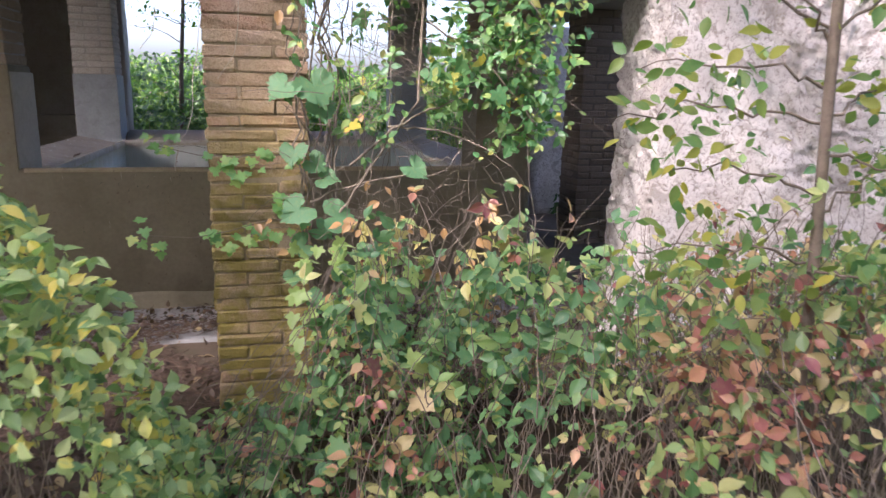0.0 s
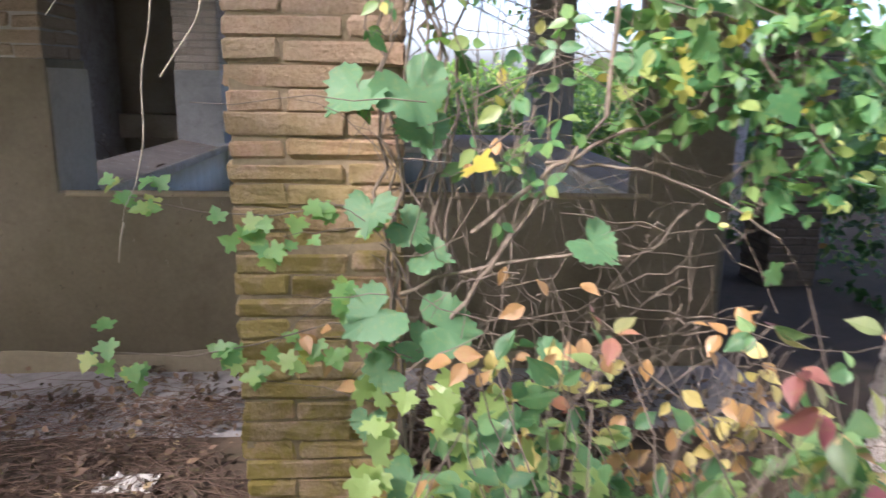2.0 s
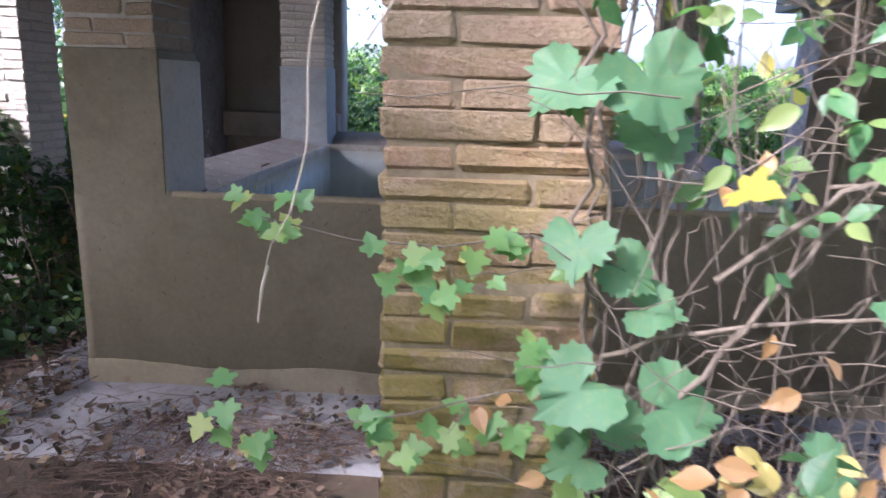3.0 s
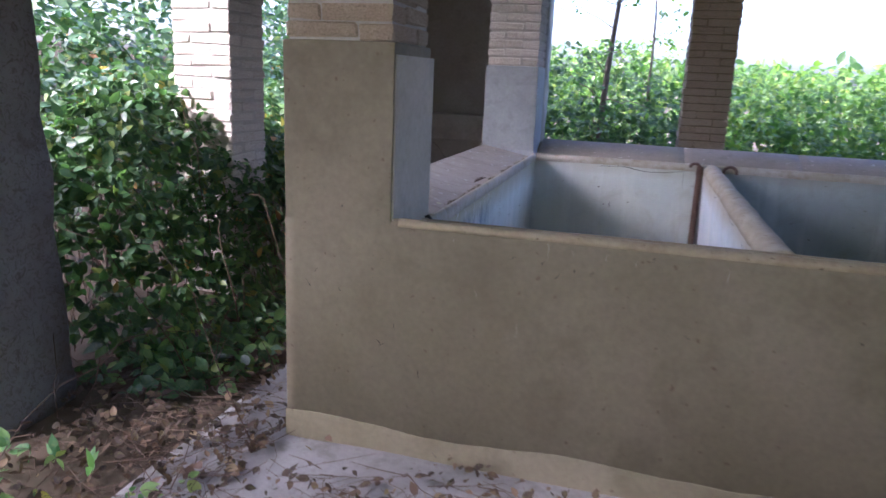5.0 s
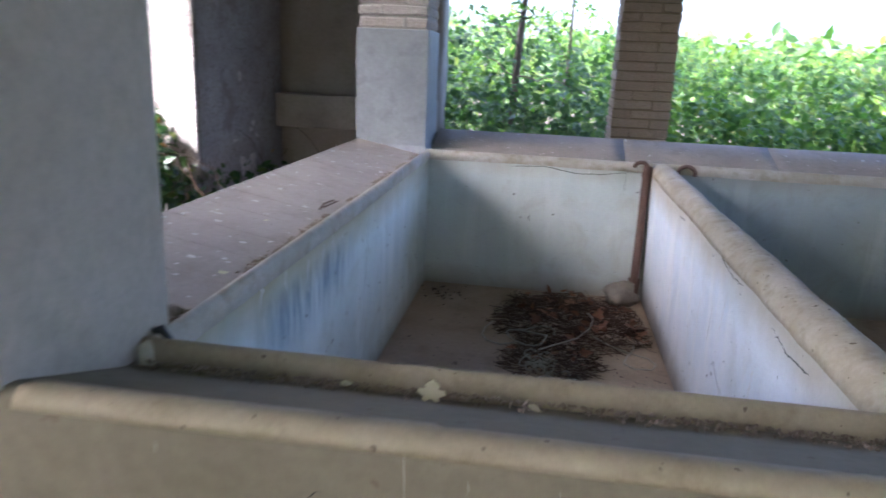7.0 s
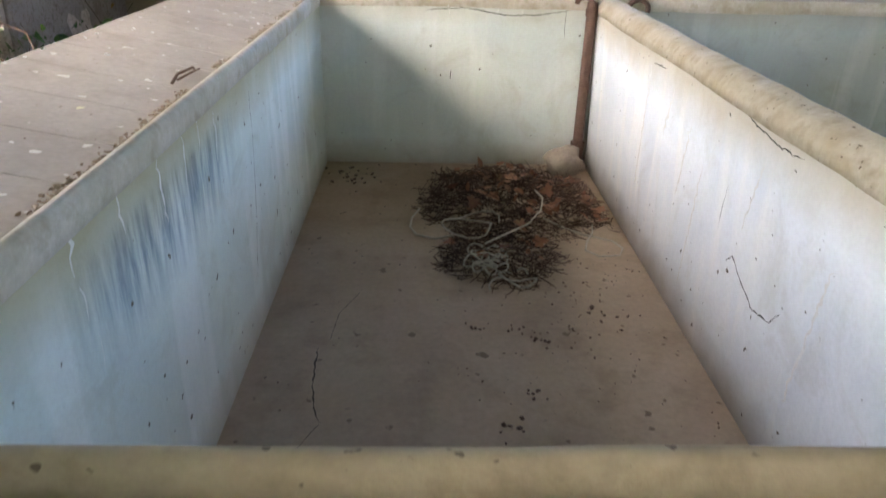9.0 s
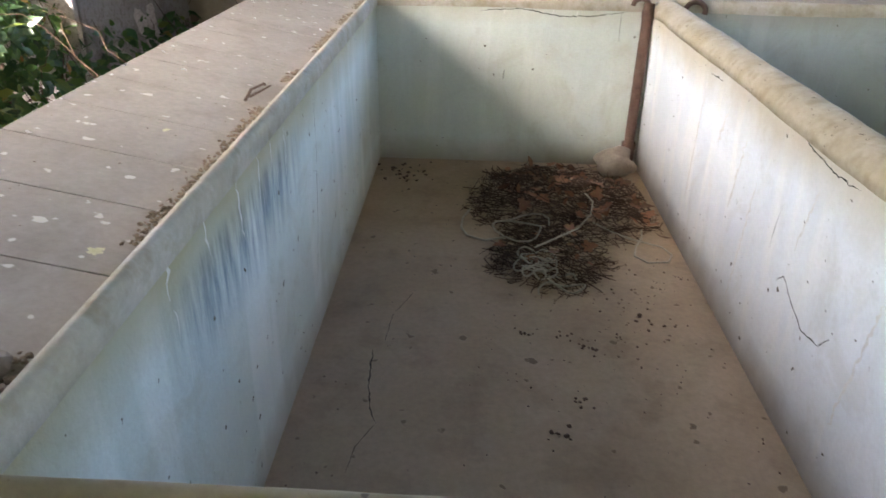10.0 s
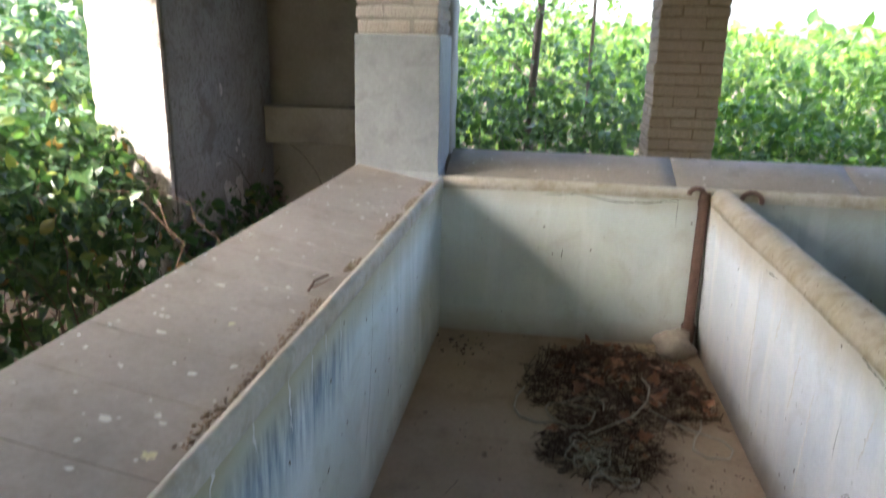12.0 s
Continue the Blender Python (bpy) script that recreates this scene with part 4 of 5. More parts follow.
def single_leaf(name, template, at, normal, heading, size, mat, label):
    c = Cloud()
    gg = np.random.default_rng(int(abs(at[0] * 1000)))
    n = np.array([normal], float)
    h = np.array([heading], float)
    c.many(template, turns(gg, n, np.array([size]), 0, h), np.array([at], float))
    return tagged(c.ob(name, mat), label, "leaf", group="fallen leaves")


single_leaf("fallen_leaf", LOBED, (-.87, 4.885, .778), (.1, -.5, .9), (.2, 1, .2), .036, L_PALE, "pale yellow lobed leaf fallen on the basin rim")
single_leaf("fallen_leaf", OVATE, (-.72, 4.905, .775), (.2, -.3, .9), (1, .3, 0), .024, L_PALE, "pale dry leaf fallen on the basin rim")
single_leaf("fallen_leaf", OVATE, (-1.02, 4.90, .778), (.2, -.3, .9), (.6, 1, 0), .022, L_PALE, "pale dry leaf fallen on the basin rim")
single_leaf("fallen_leaf", LOBED, (-1.46, 5.40, .776), (.1, 0, 1), (.6, 1, 0), .022, L_PALE, "pale dry leaf fallen on the basin ledge")
single_leaf("fallen_leaf", OVATE, (-1.55, 5.88, .792), (.1, 0, 1), (.6, 1, 0), .022, L_PALE, "pale dry leaf fallen on the basin ledge")

# ---- paper and litter on the ground ----
bm = bmesh.new()
bmesh.ops.create_grid(bm, x_segments=16, y_segments=9, size=1)
for v in bm.verts:
    q = v.co.copy()
    v.co = Vector((-.80 + q.x * .10, 3.58 + q.y * .055, GZ + .022 + .018 * noise.noise(q * 3.0) + .012 * noise.noise(q * 7)))
r = bmesh.ops.extrude_face_region(bm, geom=list(bm.faces))
for v in [e for e in r["geom"] if isinstance(e, bmesh.types.BMVert)]:
    v.co.z -= .004
bmesh.ops.recalc_face_normals(bm, faces=bm.faces)
tagged(part("crumpled_paper", bm, M_PAPER), "crumpled dirty white paper on leaf litter", "litter")

g = np.random.default_rng(41)
lit, twl = Cloud(), Cloud()
n = 9500
x, yy = g.uniform(-2.6, 1.9, n), g.uniform(2.0, 4.63, n)
x[:2600], yy[:2600] = g.uniform(-2.9, -1.85, 2600), g.uniform(4.2, 8.2, 2600)
bare = np.array([noise.noise(Vector((a * 1.3, b * 1.3, 9))) + (0 if a < -1.85 else .40 if b > 4.35 else 0) + (.12 if -1.85 < a < -1.2 and b > 3.9 else 0) for a, b in zip(x, yy)])
keep = (bare < .30) | (g.random(n) < .14)
p = np.stack([x, yy, np.full(n, GZ + .010)], axis=1)[keep]
p[:, 2] += g.random(len(p)) * .022
m = len(p)
lit.many(OVATE, turns(g, np.array([[0, 0, 1.]]) + .5 * g.normal(size=(m, 3)), g.uniform(.02, .055, m)), p)
tagged(lit.ob("leaf_litter", L_DEAD), "brown dead leaves scattered over the ground", "leaf litter", kind="stuff")
for k in range(5600):
    x, yy = g.uniform(-1.5, 1.2), g.uniform(2.7, 4.3)
    if k < 1900:
        x, yy = g.uniform(-2.0, 1.2), g.uniform(2.6, 4.5)
    if k < 1100:
        x, yy = g.uniform(-3.0, -1.86), g.uniform(4.0, 7.5)
    if noise.noise(Vector((x * 1.3, yy * 1.3, 9))) + (.15 if -1.85 < x < -1.2 and yy > 3.9 else 0) > .25:
        continue
    L, a = g.uniform(.05, .30), g.uniform(0, 6.28)
    d = np.array([math.cos(a), math.sin(a), 0]) * L / 2
    p = np.array([x, yy, GZ + g.uniform(.008, .035)])
    twl.tube([p - d, p + g.normal(size=3) * np.array([.02, .02, .006]), p + d], g.uniform(.001, .003), .001, 4)
tagged(twl.ob("fallen_twigs", M_TWIG), "thin dry twigs strewn over the ground", "twigs", kind="stuff")


# ---- growth: brambles, vines, bushes, hedge, saplings ----
def bush(name, at, label, category, leaves, leaf_material, stems=None, stem_material=None):
    b = empty(name, at)
    leaves.ob("foliage", leaf_material, b, kind="stuff")
    if stems is not None:
        stems.ob("stem_tangle", stem_material or M_STEM, b, kind="stuff")
    return tagged(b, label, category)


# bramble heap before the rubble wall
def front_h(x, y):
    ridge = .60 * ss(-.12, .28, x) * ss(1.50, 2.10, y) * ss(2.80, 2.35, y)
    near = .66 * ss(.55, 1.0, x) * ss(.85, 1.25, y) * ss(2.15, 1.7, y)
    h = .15 + max(ridge, near)
    w = .38 * noise.noise(Vector((x * 1.7, y * 1.7, 12))) + .16 * noise.noise(Vector((x * 5, y * 5, 13)))
    h *= ss(3.05, 2.7, y) * ss(.70, 1.20, y + w + .35 * ss(.5, 1.2, x)) * ss(-.45, -.2, x + .4 * w) * ss(2.9, 2.3, x + w)
    return h * (1 + .45 * noise.noise(Vector((x * 3.2, y * 3.2, 2))) + .2 * noise.noise(Vector((x * 8, y * 8, 5))))


g = np.random.default_rng(51)
BRAMBLE = fan(toothed([(0, 0), (.14, .17), (.34, .29), (.54, .29), (.72, .20), (.88, .09), (1.06, 0)], .022), (.45, 0), 0.09)
tints = [Cloud(), Cloud(), Cloud()]
st = Cloud()


def tint_of(x, y, z):
    """Green low on the near side, yellowing in drifts, dry and red towards the rubble wall."""
    a = noise.noise(Vector((x * 2.3, y * 2.3, z * 2.3 + 4))) + .45 * noise.noise(Vector((x * 7, y * 7, z * 7))) + .16 * g.normal() + .10 * ss(.2, 1.4, x)
    return 0 if a < -.06 else 1 if a < .24 else 2


def drift(places, outward, size, template, leaflets, droop, spread):
    kinds = np.array([tint_of(*q) for q in places])
    for k in range(3):
        m = kinds == k
        if m.any():
            sprays(tints[k], g, places[m], outward[m], size * (1.0, .95, .85)[k], template, leaflets, droop, spread)


p, n = mound(g, 5200, -.5, 3.2, .3, 3.1, front_h, .15)
n = n * .6 + np.array([-.1, -.45, .55])
small = g.random(len(p)) < .45
drift(p[small], n[small], .040, BRAMBLE, 3, .5, 1.35)
drift(p[~small], n[~small], .056, BRAMBLE, 3, .4, 1.2)
up = np.stack([g.uniform(-.05, 2.2, 420), g.uniform(1.2, 2.75, 420), np.zeros(420)], axis=1)
up[:, 2] = np.array([front_h(a, b) for a, b in up[:, :2]])
up = up[up[:, 2] > .2]
for q in up:
    q[2] += GZ + g.exponential(.08)
    st.tube(arch(g, (q[0] + g.normal() * .12, q[1] + g.normal() * .12, q[2] - .3), q, .03, 6, .01), .0022, .001, 5)
drift(up, np.tile(np.array([-.05, -.4, .7]), (len(up), 1)), .055, BRAMBLE, 3, .4, 1.2)
p, n = mound(g, 260, -.1, 2.4, 1.2, 2.9, front_h, .05)
drift(p + np.array([0, 0, .03]), n * .4 + np.array([-.1, -.6, .5]), .060, LOBED, 1, .5, .9)
for k in range(620):
    x, y = g.uniform(-.1, 2.4), g.uniform(1.0, 2.95)
    h = front_h(x, y)
    if h < .1:
        continue
    a = (x + g.normal() * .3, y + g.normal() * .25, GZ)
    st.tube(arch(g, a, (x, y, GZ + h * g.uniform(.8, 1.3)), .12, 8, .015), g.uniform(.0015, .0032), .001, 5)
heap = bush("bramble", (.8, 2.1, GZ), "tangled bramble heap with green, yellow and reddening leaves", "bramble", tints[0], L_BR_GREEN, st)
tints[1].ob("foliage", L_BR_YELLOW, heap, kind="stuff")
tints[2].ob("foliage", L_BR_RED, heap, kind="stuff")

# low creeper at the foot of the brick pier
g = np.random.default_rng(52)
lv, st = Cloud(), Cloud()


def creep_h(x, y):
    return (.10 + .16 * noise.noise(Vector((x * 4, y * 4, 6))) + .10 * ss(-.1, .3, x)) * ss(-.75, -.35, x) * ss(3.0, 2.7, y) * ss(1.2, 1.6, y) * ss(.9, .5, x)


p, n = mound(g, 420, -.75, .9, 1.2, 3.0, creep_h, .06)
sprays(lv, g, p, n + np.array([0, -.4, .3]), .055, OVATE, 3, 0.2)
for k in range(60):
    q = p[g.integers(len(p))]
    st.tube(arch(g, (q[0] + g.normal() * .1, q[1] + g.normal() * .1, GZ), q, .03, 5, .01), .0018, .001, 4)
bush("creeper", (0, 2.2, GZ), "low green creeper around the foot of a brick pier", "creeper", lv, L_VINE, st)

# weeds on the open ground round the place
g = np.random.default_rng(63)
lv = Cloud()


def weeds(g, count, x0, x1, y0, y1, far=False):
    q = np.stack([g.uniform(x0, x1, count), g.uniform(y0, y1, count)], axis=1)
    d = np.array([noise.noise(Vector((a * .9, b * .9, 21))) for a, b in q]) + .25 * g.normal(size=count)
    on_path = (np.abs(q[:, 1] - .1) < .8) & (q[:, 0] > -2.2) & (q[:, 0] < 1.4)
    q = q[(d > .05) & ~(on_path & (g.random(count) < .8))]
    z = np.array([ground_z(a, b) for a, b in q]) + .03 + g.exponential(.035 if not far else .07, len(q))
    return np.column_stack([q, z])


for area, count in (((-4.6, 4.6, -2.6, 1.3), 2400), ((2.6, 5.5, .5, 2.9), 700), ((-4.6, -1.9, 1.0, 4.2), 900), ((-6, 6, -6, -2.4), 1500), ((3.8, 7, 2.5, 10), 1400), ((-4, 4.5, 9.8, 11), 500)):
    q = weeds(g, count, *area, far=abs(area[2]) > 2)
    sprays(lv, g, q, np.tile(np.array([0, -.2, 1.0]), (len(q), 1)) + .3 * g.normal(size=(len(q), 3)), .06, OVATE, 3, .2)
tagged(lv.ob("weeds", L_VINE), "low green weeds scattered over the soil", "weeds", kind="stuff")
lit = Cloud()
n = 9000
p = np.column_stack([g.uniform(-4.6, 4.6, n), g.uniform(-3.2, 2.1, n), np.zeros(n)])
p[:, 2] = np.array([ground_z(a, b) for a, b in p[:, :2]]) + .022 + g.random(n) * .02
lit.many(OVATE, turns(g, np.array([[0, 0, 1.]]) + .5 * g.normal(size=(n, 3)), g.uniform(.03, .065, n)), p)
tagged(lit.ob("leaf_litter", L_DEAD), "brown dead leaves thick on the path", "leaf litter", kind="stuff")

# vine hanging over the pier and from the eave
g = np.random.default_rng(53)
lv, st = Cloud(), Cloud()
vine = empty("climbing_vine", (.18, 2.85, GZ))
paths = []
for k in range(9):
    x = .13 + .018 * k + g.normal() * .01
    pts = [(x + .035 * math.sin(z * 3 + k) + .012 * g.normal(), 2.865 + .03 * math.sin(z * 2 + k * 2) + .008 * g.normal(), z) for z in np.linspace(GZ, 2.7, 48)]
    paths.append(pts)
    one = Cloud()
    one.tube(pts, g.uniform(.0025, .0065), .0025, 6)
    one.ob("stem", M_STEM, vine, True)
for a, b, rise, r in (((.24, 2.72, .84), (.56, 2.70, 1.30), .01, .0055), ((.56, 2.70, 1.30), (.62, 2.75, 2.4), -.01, .0055), ((.15, 2.8, .9), (.62, 2.66, 1.02), .03, .005), ((.3, 2.75, 1.05), (.75, 2.72, 1.32), .04, .006),
                      ((.16, 2.8, 1.5), (.50, 2.75, 2.3), .02, .006), ((.17, 2.8, 1.9), (.05, 2.8, 2.5), .0, .007), ((.45, 2.75, 1.2), (.95, 2.70, 1.05), .05, .004), ((.6, 2.75, 1.6), (1.10, 2.70, 1.15), .06, .004),
                      ((.7, 2.75, 1.9), (1.25, 2.75, 1.45), .06, .004), ((.5, 2.75, 2.2), (.9, 2.75, 1.7), .08, .005), ((.35, 2.78, 2.3), (.30, 2.78, 1.2), .0, .003), ((.48, 2.78, 2.3), (.46, 2.78, 1.1), .0, .003)):
    pts = arch(g, a, b, rise, 14, .0035)
    paths.append([tuple(q) for q in pts])
    one = Cloud()
    one.tube(pts, r, r * .6, 6)
    one.ob("stem", M_STEM, vine, True)
for k in range(520):
    a = np.array([g.uniform(.1, .95), g.uniform(2.65, 2.95), g.uniform(.45, 2.2)])
    b = a + np.array([g.normal() * .22, g.normal() * .06, g.normal() * .22])
    st.tube(arch(g, a, b, g.uniform(-.06, .06), 7, .005), g.uniform(.0008, .0020), .0007, 4)
st.ob("stem_tangle", M_STEM, vine, kind="stuff")
q = []
while len(q) < 1050:
    x, z = g.uniform(.06, 1.20), g.uniform(.95, 2.6)
    low = 1.02 + .22 * abs(x - .45) + (.12 if x < .3 else 0)
    gap = x < .50
    hang = noise.noise(Vector((x * 4.2, 0, z * 3.1)))
    if z > low + .12 * hang and hang > -.22 and not (gap and g.random() < .78):
        q.append((x, 2.74 + g.normal() * .10, z))
q = np.array(q)
sprays(lv, g, q, np.tile(np.array([-.05, -.75, .45]), (len(q), 1)), .043, OVATE, 3, .8)
q2 = q[g.integers(len(q), size=180)] + g.normal(size=(180, 3)) * .05
sprays(lv, g, q2, np.tile(np.array([-.05, -.8, .4]), (180, 1)), .055, LOBED, 1, .8)
lv.ob("foliage", L_VINE, vine, kind="stuff")
HL = [(.075, 2.74, 1.36, -.6, .125), (.155, 2.73, 1.37, .7, .14), (.19, 2.78, 1.28, .5, .11), (.09, 2.74, 1.12, -.4, .10), (.15, 2.76, 1.07, .4, .09), (.12, 2.70, .90, -.5, .13), (.215, 2.70, .86, .7, .135),
      (.19, 2.76, 1.00, .3, .09), (.17, 2.78, .80, .1, .09), (.13, 2.76, .74, -.3, .10), (.52, 2.66, 1.06, .3, .10), (.60, 2.70, 1.42, -.4, .09), (.44, 2.66, .80, .5, .10), (.30, 2.62, .66, -.5, .10), (.05, 2.80, 1.82, -.5, .10), (.20, 2.78, 1.75, .6, .10),
      (.36, 2.60, .58, .2, .11), (.18, 2.62, .56, -.6, .11), (.08, 2.78, .62, -.2, .08)]
for x, y, z, lean, s in HL:
    c = Cloud()
    c.many(HEARTS[g.integers(5)], turns(g, np.array([[.25 * lean, -.72, .55]]) + .12 * g.normal(size=(1, 3)), np.array([s * .84]), 0, np.array([[lean, -.25, -.75]])), np.array([[x, y, z]]))
    c.ob("heart_leaf", L_HEART, vine)
for x, y, z, s in ((-.06, 2.74, .83, .06), (-.03, 2.74, .80, .06), (.0, 2.74, .84, .05), (-.01, 2.74, .78, .06), (.06, 2.72, .72, .06), (.34, 2.70, 1.22, .05), (.29, 2.72, 1.20, .05), (.40, 2.64, .92, .07), (.52, 2.62, .86, .07), (.58, 2.62, .78, .06), (.47, 2.60, .74, .06), (.65, 2.60, .82, .06),
                   (.05, 2.78, 1.62, .07), (.62, 2.58, .70, .06), (.36, 2.66, 1.0, .05), (.50, 2.6, .98, .055), (.44, 2.62, .95, .05)):
    c = Cloud()
    c.many(BRAMBLE, turns(g, np.array([[.1, -.8, .4]]) + .35 * g.normal(size=(1, 3)), np.array([s * .8]), .8), np.array([[x, y, z]]))
    c.ob("autumn_leaf", L_AUTUMN, vine)
for k in range(42):
    # drooping clusters of three to five dry leaves
    x = g.uniform(.20, .90)
    z = g.uniform(.55, 1.0) - .25 * abs(x - .5)
    y = 2.58 + g.normal() * .07
    mat = L_AUTUMN if g.random() < .62 else L_YELLOW
    for i in range(g.integers(3, 6)):
        c = Cloud()
        c.many(BRAMBLE, turns(g, np.array([[.0, -.75, .45]]) + .5 * g.normal(size=(1, 3)), np.array([g.uniform(.030, .058)]), .9), np.array([[x, y, z]]) + g.normal(size=(1, 3)) * .022)
        c.ob("autumn_leaf", mat, vine)
for k in range(46):
    x = g.uniform(.05, .42)
    c = Cloud()
    c.many(LOBED, turns(g, np.array([[.0, -.75, .5]]) + .3 * g.normal(size=(1, 3)), np.array([g.uniform(.04, .065)]), .6), np.array([[x, 2.58 + g.normal() * .06, g.uniform(.42, .80)]]))
    c.ob("lobed_leaf", L_SPRIG0, vine)
tagged(vine, "leafy vine with heart-shaped leaves climbing a brick pier", "vine")

# sprigs of lobed leaves that reach across the pier
g = np.random.default_rng(54)


def sprig(points, spots, size, label):
    s = empty("leaf_sprig", points[0])
    c = Cloud()
    c.tube(points, .0022, .0012, 5)
    c.ob("stem", M_STEM, s)
    c = Cloud()
    for (x, y, z) in spots:
        k = 5
        q = np.array([[x, y, z]]) + g.normal(size=(k, 3)) * np.array([.028, .014, .018])
        c.many(LOBED, turns(g, np.tile(np.array([0, -.7, .6]), (k, 1)) + .3 * g.normal(size=(k, 3)), size * g.uniform(.7, 1.1, k), .4), q)
    c.ob("foliage", L_SPRIG, s)
    return tagged(s, label, "sprig", group="sprigs on the pier")


L_SPRIG = leaf_mat("sprig_leaf", [(0, (.11, .25, .09)), (.6, (.17, .32, .10)), (.9, (.26, .36, .11)), (1, (.42, .40, .12))])
sprig([(.14, 2.86, 1.06), (.02, 2.80, 1.10), (-.12, 2.78, 1.08), (-.26, 2.76, 1.09), (-.42, 2.74, 1.13)], [(-.40, 2.74, 1.14), (-.36, 2.74, 1.12), (-.20, 2.75, 1.06), (-.14, 2.76, 1.05), (-.02, 2.78, 1.08), (.06, 2.78, 1.08), (-.10, 2.75, 1.01)], .040, "sprig of green lobed leaves before the brick pier")
sprig([(.14, 2.86, .80), (.0, 2.78, .84), (-.16, 2.76, .80), (-.30, 2.74, .78), (-.46, 2.72, .80)], [(-.46, 2.72, .80), (-.44, 2.72, .75), (-.22, 2.75, .78), (-.15, 2.75, .75), (-.06, 2.76, .77), (.02, 2.76, .80), (.08, 2.75, .86), (.05, 2.74, .92)], .042, "sprig of green lobed leaves before the brick pier")

# thin pale stems that hang in front of the opening
for pts in ([(-.19, 2.38, 2.6), (-.20, 2.38, 1.6), (-.215, 2.38, 1.44), (-.235, 2.38, 1.36), (-.236, 2.38, 1.27), (-.258, 2.39, 1.20)], [(-.05, 2.2, 2.4), (-.085, 2.2, 1.52), (-.10, 2.2, 1.43), (-.15, 2.2, 1.36)], [(-.30, 2.45, 2.5), (-.33, 2.45, 1.62), (-.35, 2.45, 1.50), (-.39, 2.45, 1.45)]):
    c = Cloud()
    dense = []
    pa = np.array(pts)
    t = np.linspace(0, len(pa) - 1, 28)
    for k in range(3):
        dense.append(np.interp(t, np.arange(len(pa)), pa[:, k]))
    dense = np.stack(dense, axis=1)
    dense[1:-1] = (dense[:-2] + dense[1:-1] * 2 + dense[2:]) / 4
    dense[1:-1] = (dense[:-2] + dense[1:-1] * 2 + dense[2:]) / 4
    c.tube(dense, .0014, .0010, 6)
    if pts[0][0] == -.19:
        c.tube([(-.258, 2.39, 1.20), (-.285, 2.41, 1.16), (-.295, 2.42, 1.13)], .0006, .0006, 4)
        c.tube([(-.292, 2.42, 1.135), (-.299, 2.42, 1.11), (-.305, 2.42, 1.07)], .0022, .0012, 6)
    tagged(c.ob("hanging_stem", M_ROOT, smooth=True), "thin pale bare stem hanging from above", "stem", group="hanging stems")

# bush of pale leaves beside the path
g = np.random.default_rng(55)
lv, st = Cloud(), Cloud()


def left_h(x, y):
    w = .09 * noise.noise(Vector((x * 2.2, y * 2.2, 31)))
    h = (1.24 + .20 * ss(-.5, -1.0, x)) * max(0.0, 1 - ((x + 1.06) / .90 + w) ** 2 - ((y - 1.86) / .56 - w) ** 2) ** .4
    h *= 1 - .70 * ss(-.66, -.44, x) * ss(1.84, 2.02, y)
    return h * (1 + .22 * noise.noise(Vector((x * 5, y * 5, 1))))


p, n = mound(g, 2600, -1.9, -.2, 1.2, 2.6, left_h, .14)
sprays(lv, g, p, n * .5 + np.array([.2, -.4, .8]), .046, BRAMBLE, 3, .4, 1.1)
for k in range(90):
    q = p[g.integers(len(p))]
    st.tube(arch(g, (q[0] + g.normal() * .12, q[1] + g.normal() * .1, GZ), q, .05, 6, .012), .0025, .001, 4)
bush("bush", (-1.0, 1.95, GZ), "small bush with pale green and yellow leaves", "bush", lv, L_LEFT, st)

# brambles on the open flank
g = np.random.default_rng(56)
lv, st = Cloud(), Cloud()


def bank_h(x, y):
    h = .10 + 1.05 * ss(-2.4, -3.3, x) + .25 * ss(-3.2, -4.5, x) + .5 * ss(-4.5, -8.0, x)
    # outer part runs further south, unseen growth added to block side light
    h *= ss(-2.1, -2.4, x) * ss(4.5, 5.4, y + .25 * noise.noise(Vector((x, y, 1))) + 2.6 * ss(-3.35, -4.0, x))
    if 4.1 < y < 4.8 and -3.5 < x < -2.6:
        h *= .3
    return h * (1 + .25 * noise.noise(Vector((x * 1.6, y * 1.6, 4))))


p, n = mound(g, 9000, -4.6, -1.9, 3.2, 10.5, bank_h, .22)
p2, n2 = mound(g, 11000, -10, -4.2, 2.5, 16, bank_h, .25)
leafy = (p[:, 2] > .50) | (g.random(len(p)) < .6) | (p[:, 0] < -3.6)
p, n = p[leafy], n[leafy]
sprays(lv, g, p, n * .6 + np.array([.35, -.25, .5]), .075, OVATE, 3, .6)
k = 5200
pf = np.stack([g.uniform(-3.5, -2.45, k), g.uniform(4.9, 10, k), np.zeros(k)], axis=1)
pf[:, 2] = GZ + g.random(k) ** .45 * np.array([bank_h(a, b) for a, b in pf[:, :2]])
pf = pf[(pf[:, 2] > .45) | (g.random(k) < .65)]
k = len(pf)
sprays(lv, g, pf, np.tile(np.array([.6, -.3, .4]), (k, 1)), .075, LANCE, 3, .6)
sprays(lv, g, p2, n2 * .6 + np.array([.45, -.25, .5]), .115, LANCE, 3, .6)
for k in range(620):
    q = p[g.integers(len(p))]
    st.tube(arch(g, (q[0] + g.normal() * .35, q[1] + g.normal() * .35, GZ), q + np.array([0, 0, .06]), .25, 9, .02), g.uniform(.002, .004), .001, 4)
bush("bramble_bank", (-4, 7, GZ), "deep bank of dark green brambles along the open side", "bramble", lv, L_BANK, st, M_HEAP)

# hedge behind
g = np.random.default_rng(57)
lv, st = Cloud(), Cloud()


